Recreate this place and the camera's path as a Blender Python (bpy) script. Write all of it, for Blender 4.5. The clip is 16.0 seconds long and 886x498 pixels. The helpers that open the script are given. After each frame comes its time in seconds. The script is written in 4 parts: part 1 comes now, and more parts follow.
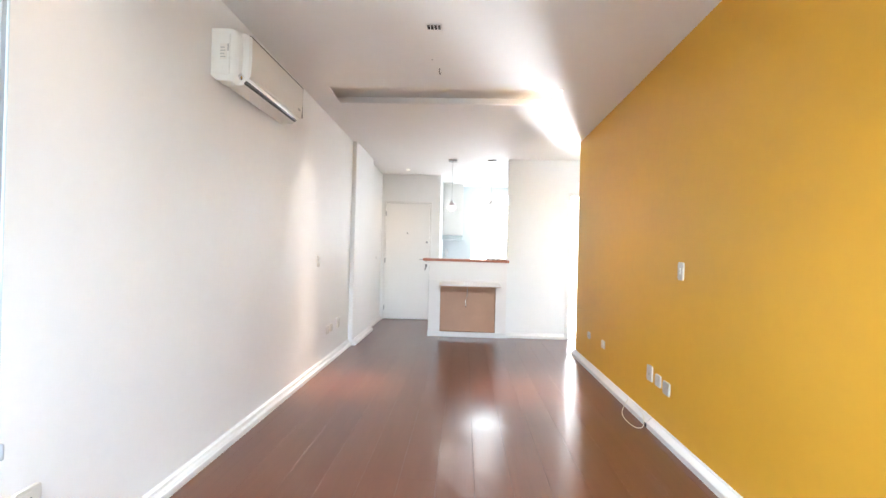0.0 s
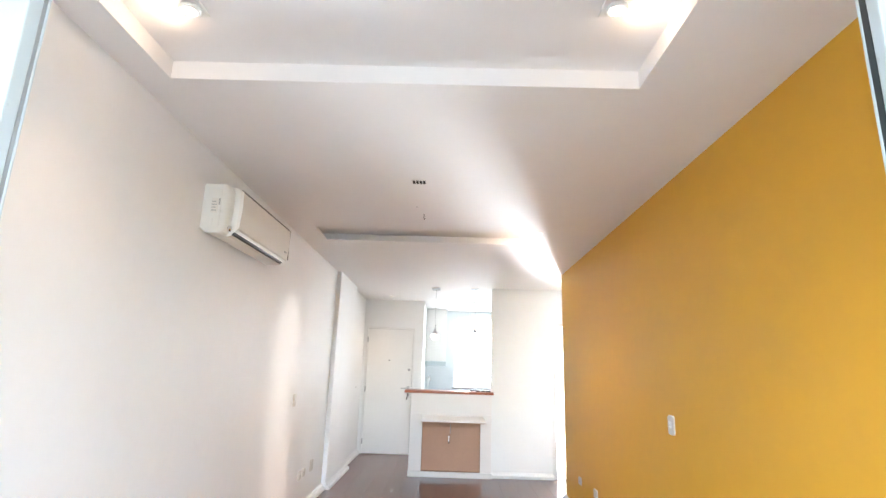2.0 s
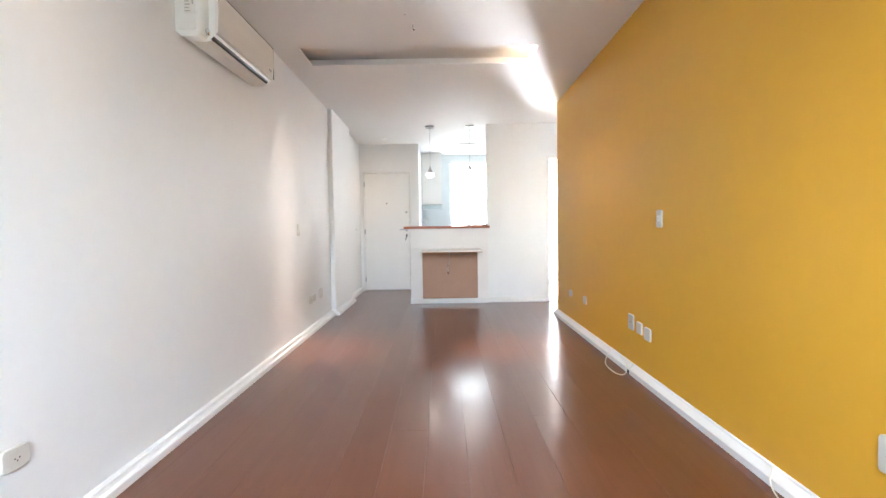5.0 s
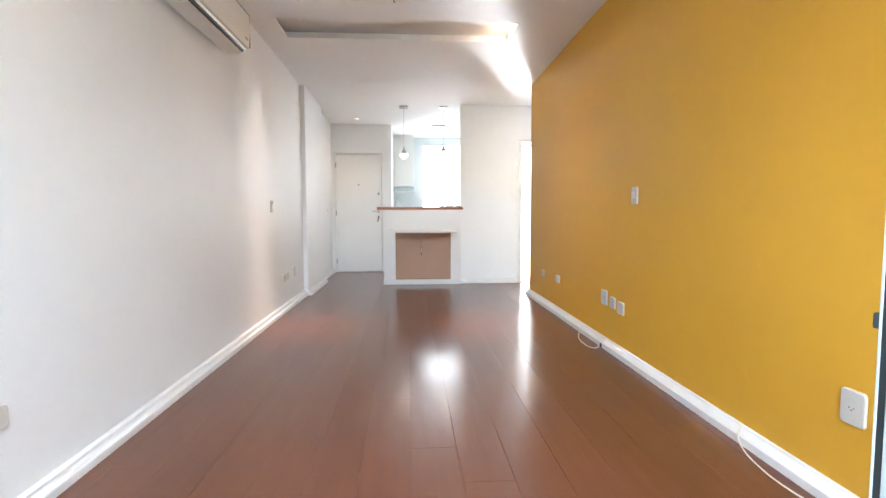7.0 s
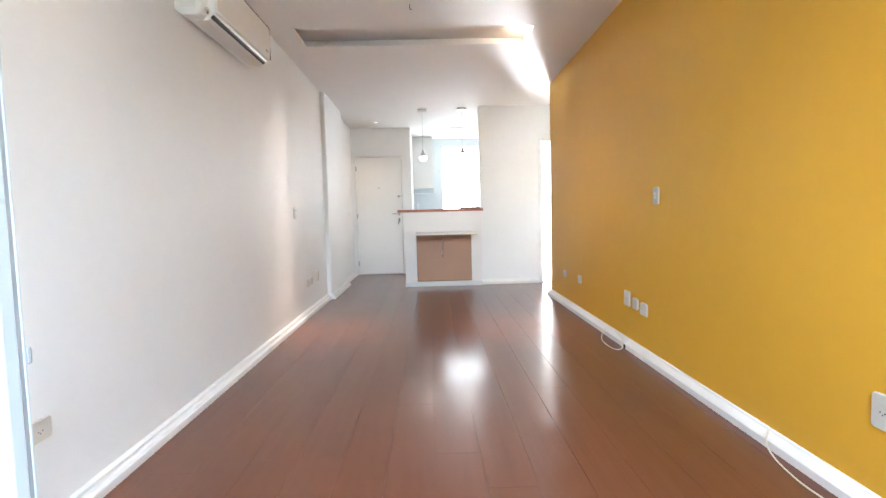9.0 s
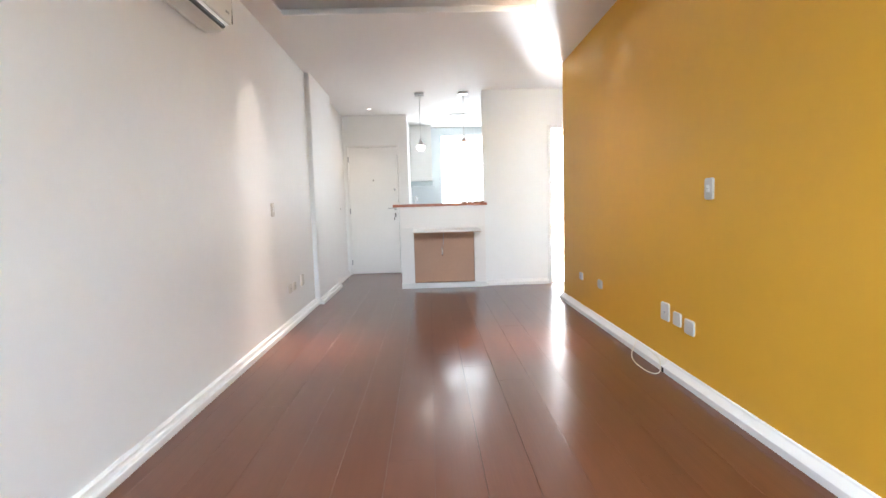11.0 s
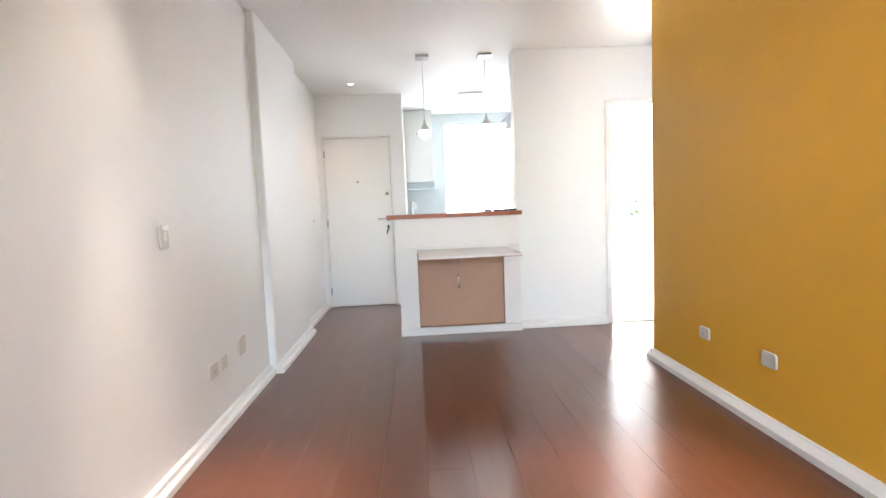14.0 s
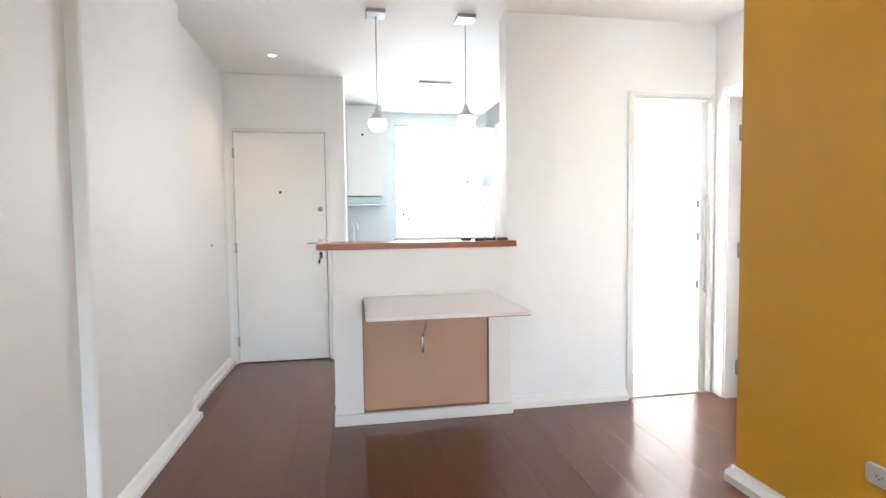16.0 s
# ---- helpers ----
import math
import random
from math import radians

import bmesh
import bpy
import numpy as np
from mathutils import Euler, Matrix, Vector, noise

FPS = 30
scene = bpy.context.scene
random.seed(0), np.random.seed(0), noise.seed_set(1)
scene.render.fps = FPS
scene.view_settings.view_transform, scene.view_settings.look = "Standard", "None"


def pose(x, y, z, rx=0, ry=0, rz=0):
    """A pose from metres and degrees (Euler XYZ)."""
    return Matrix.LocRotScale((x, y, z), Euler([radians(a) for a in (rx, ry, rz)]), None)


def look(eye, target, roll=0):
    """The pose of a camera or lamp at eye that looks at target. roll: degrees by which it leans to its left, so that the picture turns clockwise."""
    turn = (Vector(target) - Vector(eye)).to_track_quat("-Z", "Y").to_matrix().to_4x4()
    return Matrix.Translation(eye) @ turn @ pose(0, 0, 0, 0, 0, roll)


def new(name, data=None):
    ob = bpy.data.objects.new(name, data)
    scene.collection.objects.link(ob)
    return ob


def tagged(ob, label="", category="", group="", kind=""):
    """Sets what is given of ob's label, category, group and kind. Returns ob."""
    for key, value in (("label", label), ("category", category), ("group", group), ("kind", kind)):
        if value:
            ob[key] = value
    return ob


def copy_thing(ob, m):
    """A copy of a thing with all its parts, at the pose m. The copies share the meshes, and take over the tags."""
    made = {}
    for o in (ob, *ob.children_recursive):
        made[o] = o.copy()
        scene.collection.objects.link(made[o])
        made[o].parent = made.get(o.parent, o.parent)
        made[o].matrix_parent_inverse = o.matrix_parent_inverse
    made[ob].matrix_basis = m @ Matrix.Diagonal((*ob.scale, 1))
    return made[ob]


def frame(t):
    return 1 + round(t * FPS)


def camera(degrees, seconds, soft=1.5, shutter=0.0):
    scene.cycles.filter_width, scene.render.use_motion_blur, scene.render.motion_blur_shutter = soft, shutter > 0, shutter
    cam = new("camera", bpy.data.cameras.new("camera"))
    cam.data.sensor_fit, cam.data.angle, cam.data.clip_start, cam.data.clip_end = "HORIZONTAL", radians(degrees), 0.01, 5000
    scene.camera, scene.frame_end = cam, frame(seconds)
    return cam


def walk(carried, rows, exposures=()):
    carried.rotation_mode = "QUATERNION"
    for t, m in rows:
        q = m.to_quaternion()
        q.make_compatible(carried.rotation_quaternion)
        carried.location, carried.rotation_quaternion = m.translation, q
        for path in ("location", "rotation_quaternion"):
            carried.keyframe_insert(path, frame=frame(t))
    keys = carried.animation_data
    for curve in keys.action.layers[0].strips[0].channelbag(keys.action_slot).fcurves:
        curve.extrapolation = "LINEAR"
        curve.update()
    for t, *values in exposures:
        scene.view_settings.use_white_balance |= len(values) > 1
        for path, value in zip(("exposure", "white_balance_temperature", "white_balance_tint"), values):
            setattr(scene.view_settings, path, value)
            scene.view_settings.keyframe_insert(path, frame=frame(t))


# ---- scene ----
cam = camera(82.5, 16.0)
PATH = [
    (0, (0.291, 0.168, 1.269), (0.208, 2.166, 1.274), 1.5),
    (0.5, (0.298, 0.189, 1.369), (0.251, 2.186, 1.467), 2.4),
    (1, (0.298, 0.176, 1.457), (0.293, 2.156, 1.743), 2.5),
    (1.5, (0.298, 0.172, 1.49), (0.274, 2.124, 1.928), 2.3),
    (2, (0.287, 0.162, 1.493), (0.257, 2.11, 1.943), 1.8),
    (2.5, (0.292, 0.186, 1.438), (0.27, 2.166, 1.718), 1.6),
    (3, (0.288, 0.189, 1.368), (0.26, 2.183, 1.51), 1.7),
    (3.5, (0.28, 0.182, 1.289), (0.241, 2.181, 1.343), 0.9),
    (4, (0.277, 0.178, 1.226), (0.267, 2.178, 1.215), -0.6),
    (6.5, (0.241, 0.15, 1.067), (0.257, 2.146, 0.932), -0.7),
    (7, (0.176, 0.147, 1.053), (0.305, 2.137, 0.912), -0.1),
    (7.5, (0.126, 0.155, 1.076), (0.285, 2.145, 0.956), -0.9),
    (8, (0.121, 0.171, 1.083), (0.303, 2.16, 0.988), -1.2),
    (8.5, (0.142, 0.16, 1.082), (0.256, 2.152, 0.934), -1.2),
    (9, (0.181, 0.124, 1.094), (0.226, 2.118, 0.95), -1.4),
    (11.5, (0.183, 1.104, 1.148), (0.237, 3.096, 0.97), -1.8),
    (12, (0.084, 1.429, 1.182), (0.248, 3.42, 1.099), -1.6),
    (12.5, (0.022, 1.75, 1.203), (0.184, 3.74, 1.097), -2.5),
    (13, (0.054, 2.112, 1.188), (0.119, 4.107, 1.073), -2.2),
    (13.5, (-0.001, 2.516, 1.198), (0.133, 4.506, 1.049), -0.4),
    (14, (-0.036, 2.898, 1.202), (0.065, 4.888, 1.038), -2.4),
    (14.5, (-0.02, 3.281, 1.214), (0.066, 5.276, 1.098), -1.7),
    (15, (-0.089, 3.671, 1.194), (0.244, 5.637, 1.042), -0.4),
    (15.5, (-0.099, 4.041, 1.202), (0.294, 5.996, 1.053), -1.0),
    (16, (-0.079, 4.448, 1.266), (0.266, 6.415, 1.162), -0.7),
]
EXPOSURES = [(t, stops - 0.03, 6500, 12) for t, stops in ((0.0, 4.25), (3.0, 4.2), (4.0, 4.1), (6.5, 3.98), (9.0, 3.98), (12.0, 4.03), (13.0, 4.07), (14.5, 4.07), (16.0, 4.0))]
walk(cam, [(t, look(eye, target, roll)) for t, eye, target, roll in PATH], exposures=EXPOSURES)

# ---------------------------------------------------------------- plan (metres)
LEFT, RIGHT, CEIL = -1.195, 1.715, 2.69
SLIDE = 1.20            # plane of the balcony's sliding door
FRONT = 7.715           # white wall beside the counter
DOOR_Y = 9.27           # wall of the entrance door
END_R = 6.555           # end of the yellow wall
COUNTER = 7.61          # front of the half wall
BACK = 10.62            # kitchen window wall
FALL = 0.0172           # the ceiling drops this much per metre towards the kitchen


def under(y):
    """Height of the ceiling's underside at y."""
    return 2.72 - FALL * (y - 3.43)



# ---------------------------------------------------------------- light
world = bpy.data.worlds.new("sky")
scene.world = world
world.use_nodes = True
wn = world.node_tree.nodes
sky = wn.new("ShaderNodeTexSky")
sky.sky_type = "NISHITA"
sky.sun_disc = False
sky.sun_elevation = radians(42)
sky.sun_rotation = radians(21)
world.node_tree.links.new(sky.outputs["Color"], wn["Background"].inputs["Color"])
wn["Background"].inputs["Strength"].default_value = 0.09

sun = new("sun", bpy.data.lights.new("sun", "SUN"))
sun.data.energy, sun.data.angle, sun.data.color = 5.0, radians(0.5), (1.0, 0.95, 0.88)
sun.matrix_world = look((9.33, 27.2, 18.0), (2.25, 8.5, 0.0))


def area(name, eye, target, w, h, watts, colour):
    lamp = new(name, bpy.data.lights.new(name, "AREA"))
    lamp.data.shape, lamp.data.size, lamp.data.size_y = "RECTANGLE", w, h
    lamp.data.energy, lamp.data.color = watts, colour
    lamp.matrix_world = look(eye, target)
    return lamp


DAY = (0.86, 0.94, 1.0)
WARM = (1.0, 0.74, 0.52)
area("balcony_daylight", (0.26, -1.05, 2.05), (0.26, 2.2, 0.0), 2.7, 0.75, 4.3, (0.80, 0.92, 1.0)).data.spread = radians(70)
area("kitchen_window_daylight", (1.05, BACK + 0.025, 1.765), (0.75, 5.0, 2.2), 1.15, 1.25, 0.75, (0.75, 0.90, 1.0)).data.spread = radians(100)
area("side_room_daylight", (3.0, 10.55, 0.55), (1.45, 5.8, 2.65), 0.42, 0.75, 6.0, DAY).data.spread = radians(55)


HALL_W, RECESS_W, FAR_W, SPILL_W, PENDANT_W, PANEL_W = 1.6, 1.4, 32.0, 7.0, 0.20, 0.03


def spot_lamp(name, eye, target, watts, angle, blend=0.6):
    lamp = new(name, bpy.data.lights.new(name, "SPOT"))
    lamp.data.energy, lamp.data.color, lamp.data.spot_size, lamp.data.spot_blend = watts, WARM, radians(angle), blend
    lamp.data.shadow_soft_size = 0.025
    lamp.matrix_world = look(eye, target)
    return lamp


def bulb_lamp(name, eye, watts, colour=WARM, size=0.03):
    lamp = new(name, bpy.data.lights.new(name, "POINT"))
    lamp.data.energy, lamp.data.color, lamp.data.shadow_soft_size = watts, colour, size
    lamp.location = eye
    return lamp


# ---------------------------------------------------------------- materials
def material(name, colour, rough=0.5, metal=0.0, vary=0.0, scale=3.0, bump=0.0, bump_scale=60.0, spec=0.5):
    m = bpy.data.materials.new(name)
    m.use_nodes = True
    n, l = m.node_tree.nodes, m.node_tree.links
    b = n["Principled BSDF"]
    b.inputs["Base Color"].default_value = (*colour, 1)
    b.inputs["Roughness"].default_value = rough
    b.inputs["Metallic"].default_value = metal
    b.inputs["Specular IOR Level"].default_value = spec
    co = n.new("ShaderNodeTexCoord")
    if vary:
        big = n.new("ShaderNodeTexNoise")
        big.inputs["Scale"].default_value, big.inputs["Detail"].default_value = scale, 5
        small = n.new("ShaderNodeTexNoise")
        small.inputs["Scale"].default_value, small.inputs["Detail"].default_value = scale * 14, 3
        l.new(co.outputs["Object"], big.inputs["Vector"]), l.new(co.outputs["Object"], small.inputs["Vector"])
        mix = n.new("ShaderNodeMath")
        mix.operation = "MULTIPLY_ADD"
        l.new(small.outputs["Fac"], mix.inputs[0])
        mix.inputs[1].default_value = 0.35
        l.new(big.outputs["Fac"], mix.inputs[2])
        ramp = n.new("ShaderNodeMapRange")
        ramp.inputs["From Min"].default_value, ramp.inputs["From Max"].default_value = 0.4, 0.95
        ramp.inputs["To Min"].default_value, ramp.inputs["To Max"].default_value = 1 - vary, 1 + vary
        l.new(mix.outputs[0], ramp.inputs["Value"])
        tint = n.new("ShaderNodeVectorMath")
        tint.operation = "SCALE"
        tint.inputs[0].default_value = colour
        l.new(ramp.outputs[0], tint.inputs["Scale"])
        l.new(tint.outputs[0], b.inputs["Base Color"])
        rr = n.new("ShaderNodeMapRange")
        rr.inputs["To Min"].default_value, rr.inputs["To Max"].default_value = max(rough - 0.08, 0.02), min(rough + 0.08, 1)
        l.new(big.outputs["Fac"], rr.inputs["Value"])
        l.new(rr.outputs[0], b.inputs["Roughness"])
    if bump:
        t = n.new("ShaderNodeTexNoise")
        t.inputs["Scale"].default_value, t.inputs["Detail"].default_value = bump_scale, 4
        l.new(co.outputs["Object"], t.inputs["Vector"])
        bp = n.new("ShaderNodeBump")
        bp.inputs["Strength"].default_value, bp.inputs["Distance"].default_value = bump, 0.004
        l.new(t.outputs["Fac"], bp.inputs["Height"])
        l.new(bp.outputs["Normal"], b.inputs["Normal"])
    return m


def glowing(name, colour, strength):
    m = bpy.data.materials.new(name)
    m.use_nodes = True
    n, l = m.node_tree.nodes, m.node_tree.links
    n.remove(n["Principled BSDF"])
    e = n.new("ShaderNodeEmission")
    e.inputs["Color"].default_value, e.inputs["Strength"].default_value = (*colour, 1), strength
    l.new(e.outputs[0], n["Material Output"].inputs["Surface"])
    return m


def plank_wood(name, dark, light, rough):
    """Stained boards: long grain along y, a tone of its own for each board."""
    m = bpy.data.materials.new(name)
    m.use_nodes = True
    n, l = m.node_tree.nodes, m.node_tree.links
    b = n["Principled BSDF"]
    co, info = n.new("ShaderNodeTexCoord"), n.new("ShaderNodeObjectInfo")
    shift = n.new("ShaderNodeVectorMath")
    shift.operation = "SCALE"
    shift.inputs[0].default_value = (13.0, 29.0, 7.0)
    l.new(info.outputs["Random"], shift.inputs["Scale"])
    add = n.new("ShaderNodeVectorMath")
    l.new(co.outputs["Object"], add.inputs[0]), l.new(shift.outputs[0], add.inputs[1])
    mp = n.new("ShaderNodeMapping")
    mp.inputs["Scale"].default_value = (14.0, 0.8, 14.0)
    l.new(add.outputs[0], mp.inputs["Vector"])
    grain = n.new("ShaderNodeTexNoise")
    grain.inputs["Scale"].default_value, grain.inputs["Detail"].default_value, grain.inputs["Distortion"].default_value = 1.6, 6, 0.3
    l.new(mp.outputs[0], grain.inputs["Vector"])
    cloud = n.new("ShaderNodeTexNoise")
    cloud.inputs["Scale"].default_value, cloud.inputs["Detail"].default_value = 2.5, 4
    l.new(add.outputs[0], cloud.inputs["Vector"])
    ma = n.new("ShaderNodeMath")
    ma.operation = "MULTIPLY_ADD"
    l.new(cloud.outputs["Fac"], ma.inputs[0])
    ma.inputs[1].default_value = 0.35
    l.new(grain.outputs["Fac"], ma.inputs[2])
    mb = n.new("ShaderNodeMath")
    mb.operation = "MULTIPLY_ADD"
    l.new(info.outputs["Random"], mb.inputs[0])
    mb.inputs[1].default_value = 0.05
    l.new(ma.outputs[0], mb.inputs[2])
    ramp = n.new("ShaderNodeValToRGB")
    ramp.color_ramp.elements[0].position, ramp.color_ramp.elements[0].color = 0.35, (*dark, 1)
    ramp.color_ramp.elements[1].position, ramp.color_ramp.elements[1].color = 1.0, (*light, 1)
    l.new(mb.outputs[0], ramp.inputs["Fac"])
    l.new(ramp.outputs["Color"], b.inputs["Base Color"])
    rr = n.new("ShaderNodeMapRange")
    rr.inputs["To Min"].default_value, rr.inputs["To Max"].default_value = rough, rough + 0.03
    l.new(cloud.outputs["Fac"], rr.inputs["Value"])
    l.new(rr.outputs[0], b.inputs["Roughness"])
    b.inputs["Specular IOR Level"].default_value = 0.16
    pores = n.new("ShaderNodeMapping")
    pores.inputs["Scale"].default_value = (90.0, 5.0, 90.0)
    l.new(add.outputs[0], pores.inputs["Vector"])
    relief = n.new("ShaderNodeTexNoise")
    relief.inputs["Scale"].default_value, relief.inputs["Detail"].default_value = 1.0, 5
    l.new(pores.outputs[0], relief.inputs["Vector"])
    bump = n.new("ShaderNodeBump")
    bump.inputs["Strength"].default_value, bump.inputs["Distance"].default_value = 0.55, 0.0008
    l.new(relief.outputs["Fac"], bump.inputs["Height"])
    l.new(bump.outputs["Normal"], b.inputs["Normal"]), l.new(bump.outputs["Normal"], b.inputs["Coat Normal"])
    b.inputs["Coat Weight"].default_value = 0.5
    b.inputs["Coat Roughness"].default_value = 0.15
    return m


WHITE = material("white wall paint", (0.83, 0.835, 0.835), 0.55, vary=0.025, scale=0.9, bump=0.12, bump_scale=35)
CEILING = material("ceiling plaster", (0.85, 0.84, 0.83), 0.7, vary=0.02, scale=0.8, bump=0.08, bump_scale=25)
KITCHEN = material("pale blue kitchen paint", (0.67, 0.73, 0.755), 0.45, vary=0.03, scale=1.2, bump=0.08, bump_scale=35)
YELLOW = material("ochre wall paint", (0.73, 0.388, 0.035), 0.5, vary=0.05, scale=0.8, bump=0.12, bump_scale=35)
TRIM = material("white satin trim", (0.78, 0.775, 0.765), 0.32, vary=0.03, scale=4, bump=0.05)
DOORPAINT = material("white door enamel", (0.79, 0.78, 0.765), 0.35, vary=0.025, scale=1.5, bump=0.06, bump_scale=20)
PANEL = material("white laminate", (0.83, 0.80, 0.785), 0.4, vary=0.025, scale=2, bump=0.03)
FLOOR = plank_wood("dark reddish laminate", (0.104, 0.0365, 0.0190), (0.132, 0.0480, 0.0255), 0.285)
GAP = material("floor joint", (0.02, 0.012, 0.009), 0.8)
BARWOOD = material("reddish bar wood", (0.33, 0.078, 0.022), 0.35, vary=0.2, scale=6, bump=0.08, bump_scale=30)
MDF = material("brown fibreboard", (0.52, 0.312, 0.212), 0.6, vary=0.07, scale=2.2, bump=0.06, bump_scale=80)
MDF_EDGE = material("fibreboard edge", (0.30, 0.17, 0.10), 0.7, vary=0.08, scale=8)
COASTER = material("dark brown lacquer", (0.055, 0.032, 0.022), 0.3, vary=0.1, scale=20)
CHROME = material("chrome", (0.75, 0.75, 0.76), 0.16, 1.0)
STEEL = material("brushed steel", (0.42, 0.42, 0.43), 0.35, 1.0, vary=0.05, scale=30)
DARK = material("dark metal", (0.035, 0.033, 0.032), 0.4, 0.6)
BLACK = material("black gap", (0.012, 0.012, 0.012), 0.8)
PLASTIC = material("white plastic", (0.80, 0.80, 0.77), 0.3, vary=0.015, scale=9)
PLATE = material("greyish white plastic", (0.60, 0.575, 0.53), 0.4, vary=0.03, scale=20)
# grey of the shade lines drawn round the air conditioner's panel
SHADE_GREY = material("dark grey shade line", (0.16, 0.15, 0.14), 0.5)
PLASTIC_GREY = material("grey plastic", (0.45, 0.45, 0.44), 0.4)
CREAM = material("cream plastic", (0.76, 0.735, 0.69), 0.35, vary=0.015, scale=6)
ALU = material("pale blue-white aluminium", (0.60, 0.69, 0.73), 0.3, vary=0.02, scale=8)
RUBBER = material("grey seal", (0.34, 0.37, 0.40), 0.55)
RUBBER_DARK = material("dark rubber seal", (0.03, 0.045, 0.05), 0.5)
CABINET = material("white cabinet", (0.76, 0.76, 0.74), 0.35, vary=0.02, scale=2)
BEIGE = material("pinkish white cabinet", (0.70, 0.63, 0.58), 0.4, vary=0.03, scale=3)
TILE = material("pale blue tile", (0.62, 0.70, 0.73), 0.18, vary=0.04, scale=5)
HOOD = material("pale blue-grey enamel", (0.42, 0.50, 0.53), 0.35, vary=0.03, scale=6)
STONE = material("grey stone top", (0.35, 0.35, 0.34), 0.25, vary=0.2, scale=30)
POLISHED = material("polished pale porcelain", (0.78, 0.77, 0.74), 0.14, vary=0.03, scale=3, spec=0.9)
PALE = material("pale floor tile", (0.74, 0.73, 0.70), 0.22, vary=0.04, scale=3)
CABLE = material("white cable", (0.72, 0.68, 0.58), 0.45)
ASPHALT = material("paved ground", (0.14, 0.137, 0.13), 0.9, vary=0.2, scale=0.5)
CONCRETE = material("balcony render", (0.62, 0.61, 0.58), 0.8, vary=0.08, scale=4, bump=0.15)
LEAF = material("leaf", (0.06, 0.11, 0.035), 0.45, vary=0.3, scale=12)
POT = material("white glazed pot", (0.78, 0.77, 0.74), 0.3, vary=0.03, scale=8)
SOIL = material("soil", (0.05, 0.035, 0.025), 0.95, vary=0.2, scale=30)
BULB = glowing("lit bulb", (1.0, 0.90, 0.76), 0.6)
BULB_COOL = glowing("lit pendant glass", (1.0, 0.97, 0.92), 0.25)
LED = glowing("lit ceiling panel", (0.93, 0.98, 1.0), 0.3)
GLARE = glowing("bright hazy daylight", (0.97, 0.99, 1.0), 0.85)
GLASS = bpy.data.materials.new("window glass")
GLASS.use_nodes = True
GLASS.node_tree.nodes["Principled BSDF"].inputs["Transmission Weight"].default_value = 1
GLASS.node_tree.nodes["Principled BSDF"].inputs["Roughness"].default_value = 0.01
GLASS.node_tree.nodes["Principled BSDF"].inputs["IOR"].default_value = 1.02

# frosting and tint are added to keep direct sun and glare out of the kitchen
FROSTED = GLASS.copy()
FROSTED.name = "frosted glass"
FROSTED.node_tree.nodes["Principled BSDF"].inputs["Roughness"].default_value = 0.5
FROSTED.node_tree.nodes["Principled BSDF"].inputs["Base Color"].default_value = (0.70, 0.73, 0.745, 1)


# ---------------------------------------------------------------- mesh helpers
def box(bm, x0, x1, y0, y1, z0, z1, bevel=0.0, segments=1):
    made = bmesh.ops.create_cube(bm, size=1, matrix=Matrix.Translation(((x0 + x1) / 2, (y0 + y1) / 2, (z0 + z1) / 2)) @ Matrix.Diagonal((x1 - x0, y1 - y0, z1 - z0, 1)))
    if bevel:
        edges = list({e for v in made["verts"] for e in v.link_edges})
        bmesh.ops.bevel(bm, geom=edges, offset=bevel, segments=segments, affect="EDGES", profile=0.6)
    return bm


def boxes(*sizes, bevel=0.0, segments=1):
    bm = bmesh.new()
    for s in sizes:
        box(bm, *s, bevel=bevel, segments=segments)
    return bm


def lathe(profile, steps=28, axis="z"):
    """A turned shape from (radius, height) pairs."""
    bm = bmesh.new()
    rings = []
    for r, h in profile:
        rings.append([bm.verts.new((r * math.cos(2 * math.pi * k / steps), r * math.sin(2 * math.pi * k / steps), h)) for k in range(steps)])
    for a, b in zip(rings, rings[1:]):
        for k in range(steps):
            bm.faces.new((a[k], a[(k + 1) % steps], b[(k + 1) % steps], b[k]))
    bm.faces.new(reversed(rings[0])), bm.faces.new(rings[-1])
    if axis == "y":
        bmesh.ops.rotate(bm, verts=bm.verts, matrix=Matrix.Rotation(radians(90), 3, "X"))
    if axis == "x":
        bmesh.ops.rotate(bm, verts=bm.verts, matrix=Matrix.Rotation(radians(90), 3, "Y"))
    bmesh.ops.recalc_face_normals(bm, faces=bm.faces)
    return bm


def prism(outline, start, end, across):
    """An outline of (depth, height) pairs swept along the floor from start to end; depth goes towards across."""
    bm = bmesh.new()
    ends = []
    for p in (start, end):
        ends.append([bm.verts.new((p[0] + across[0] * d, p[1] + across[1] * d, h)) for d, h in outline])
    n = len(outline)
    for k in range(n):
        bm.faces.new((ends[0][k], ends[0][(k + 1) % n], ends[1][(k + 1) % n], ends[1][k]))
    bm.faces.new(ends[0]), bm.faces.new(list(reversed(ends[1])))
    bmesh.ops.recalc_face_normals(bm, faces=bm.faces)
    return bm


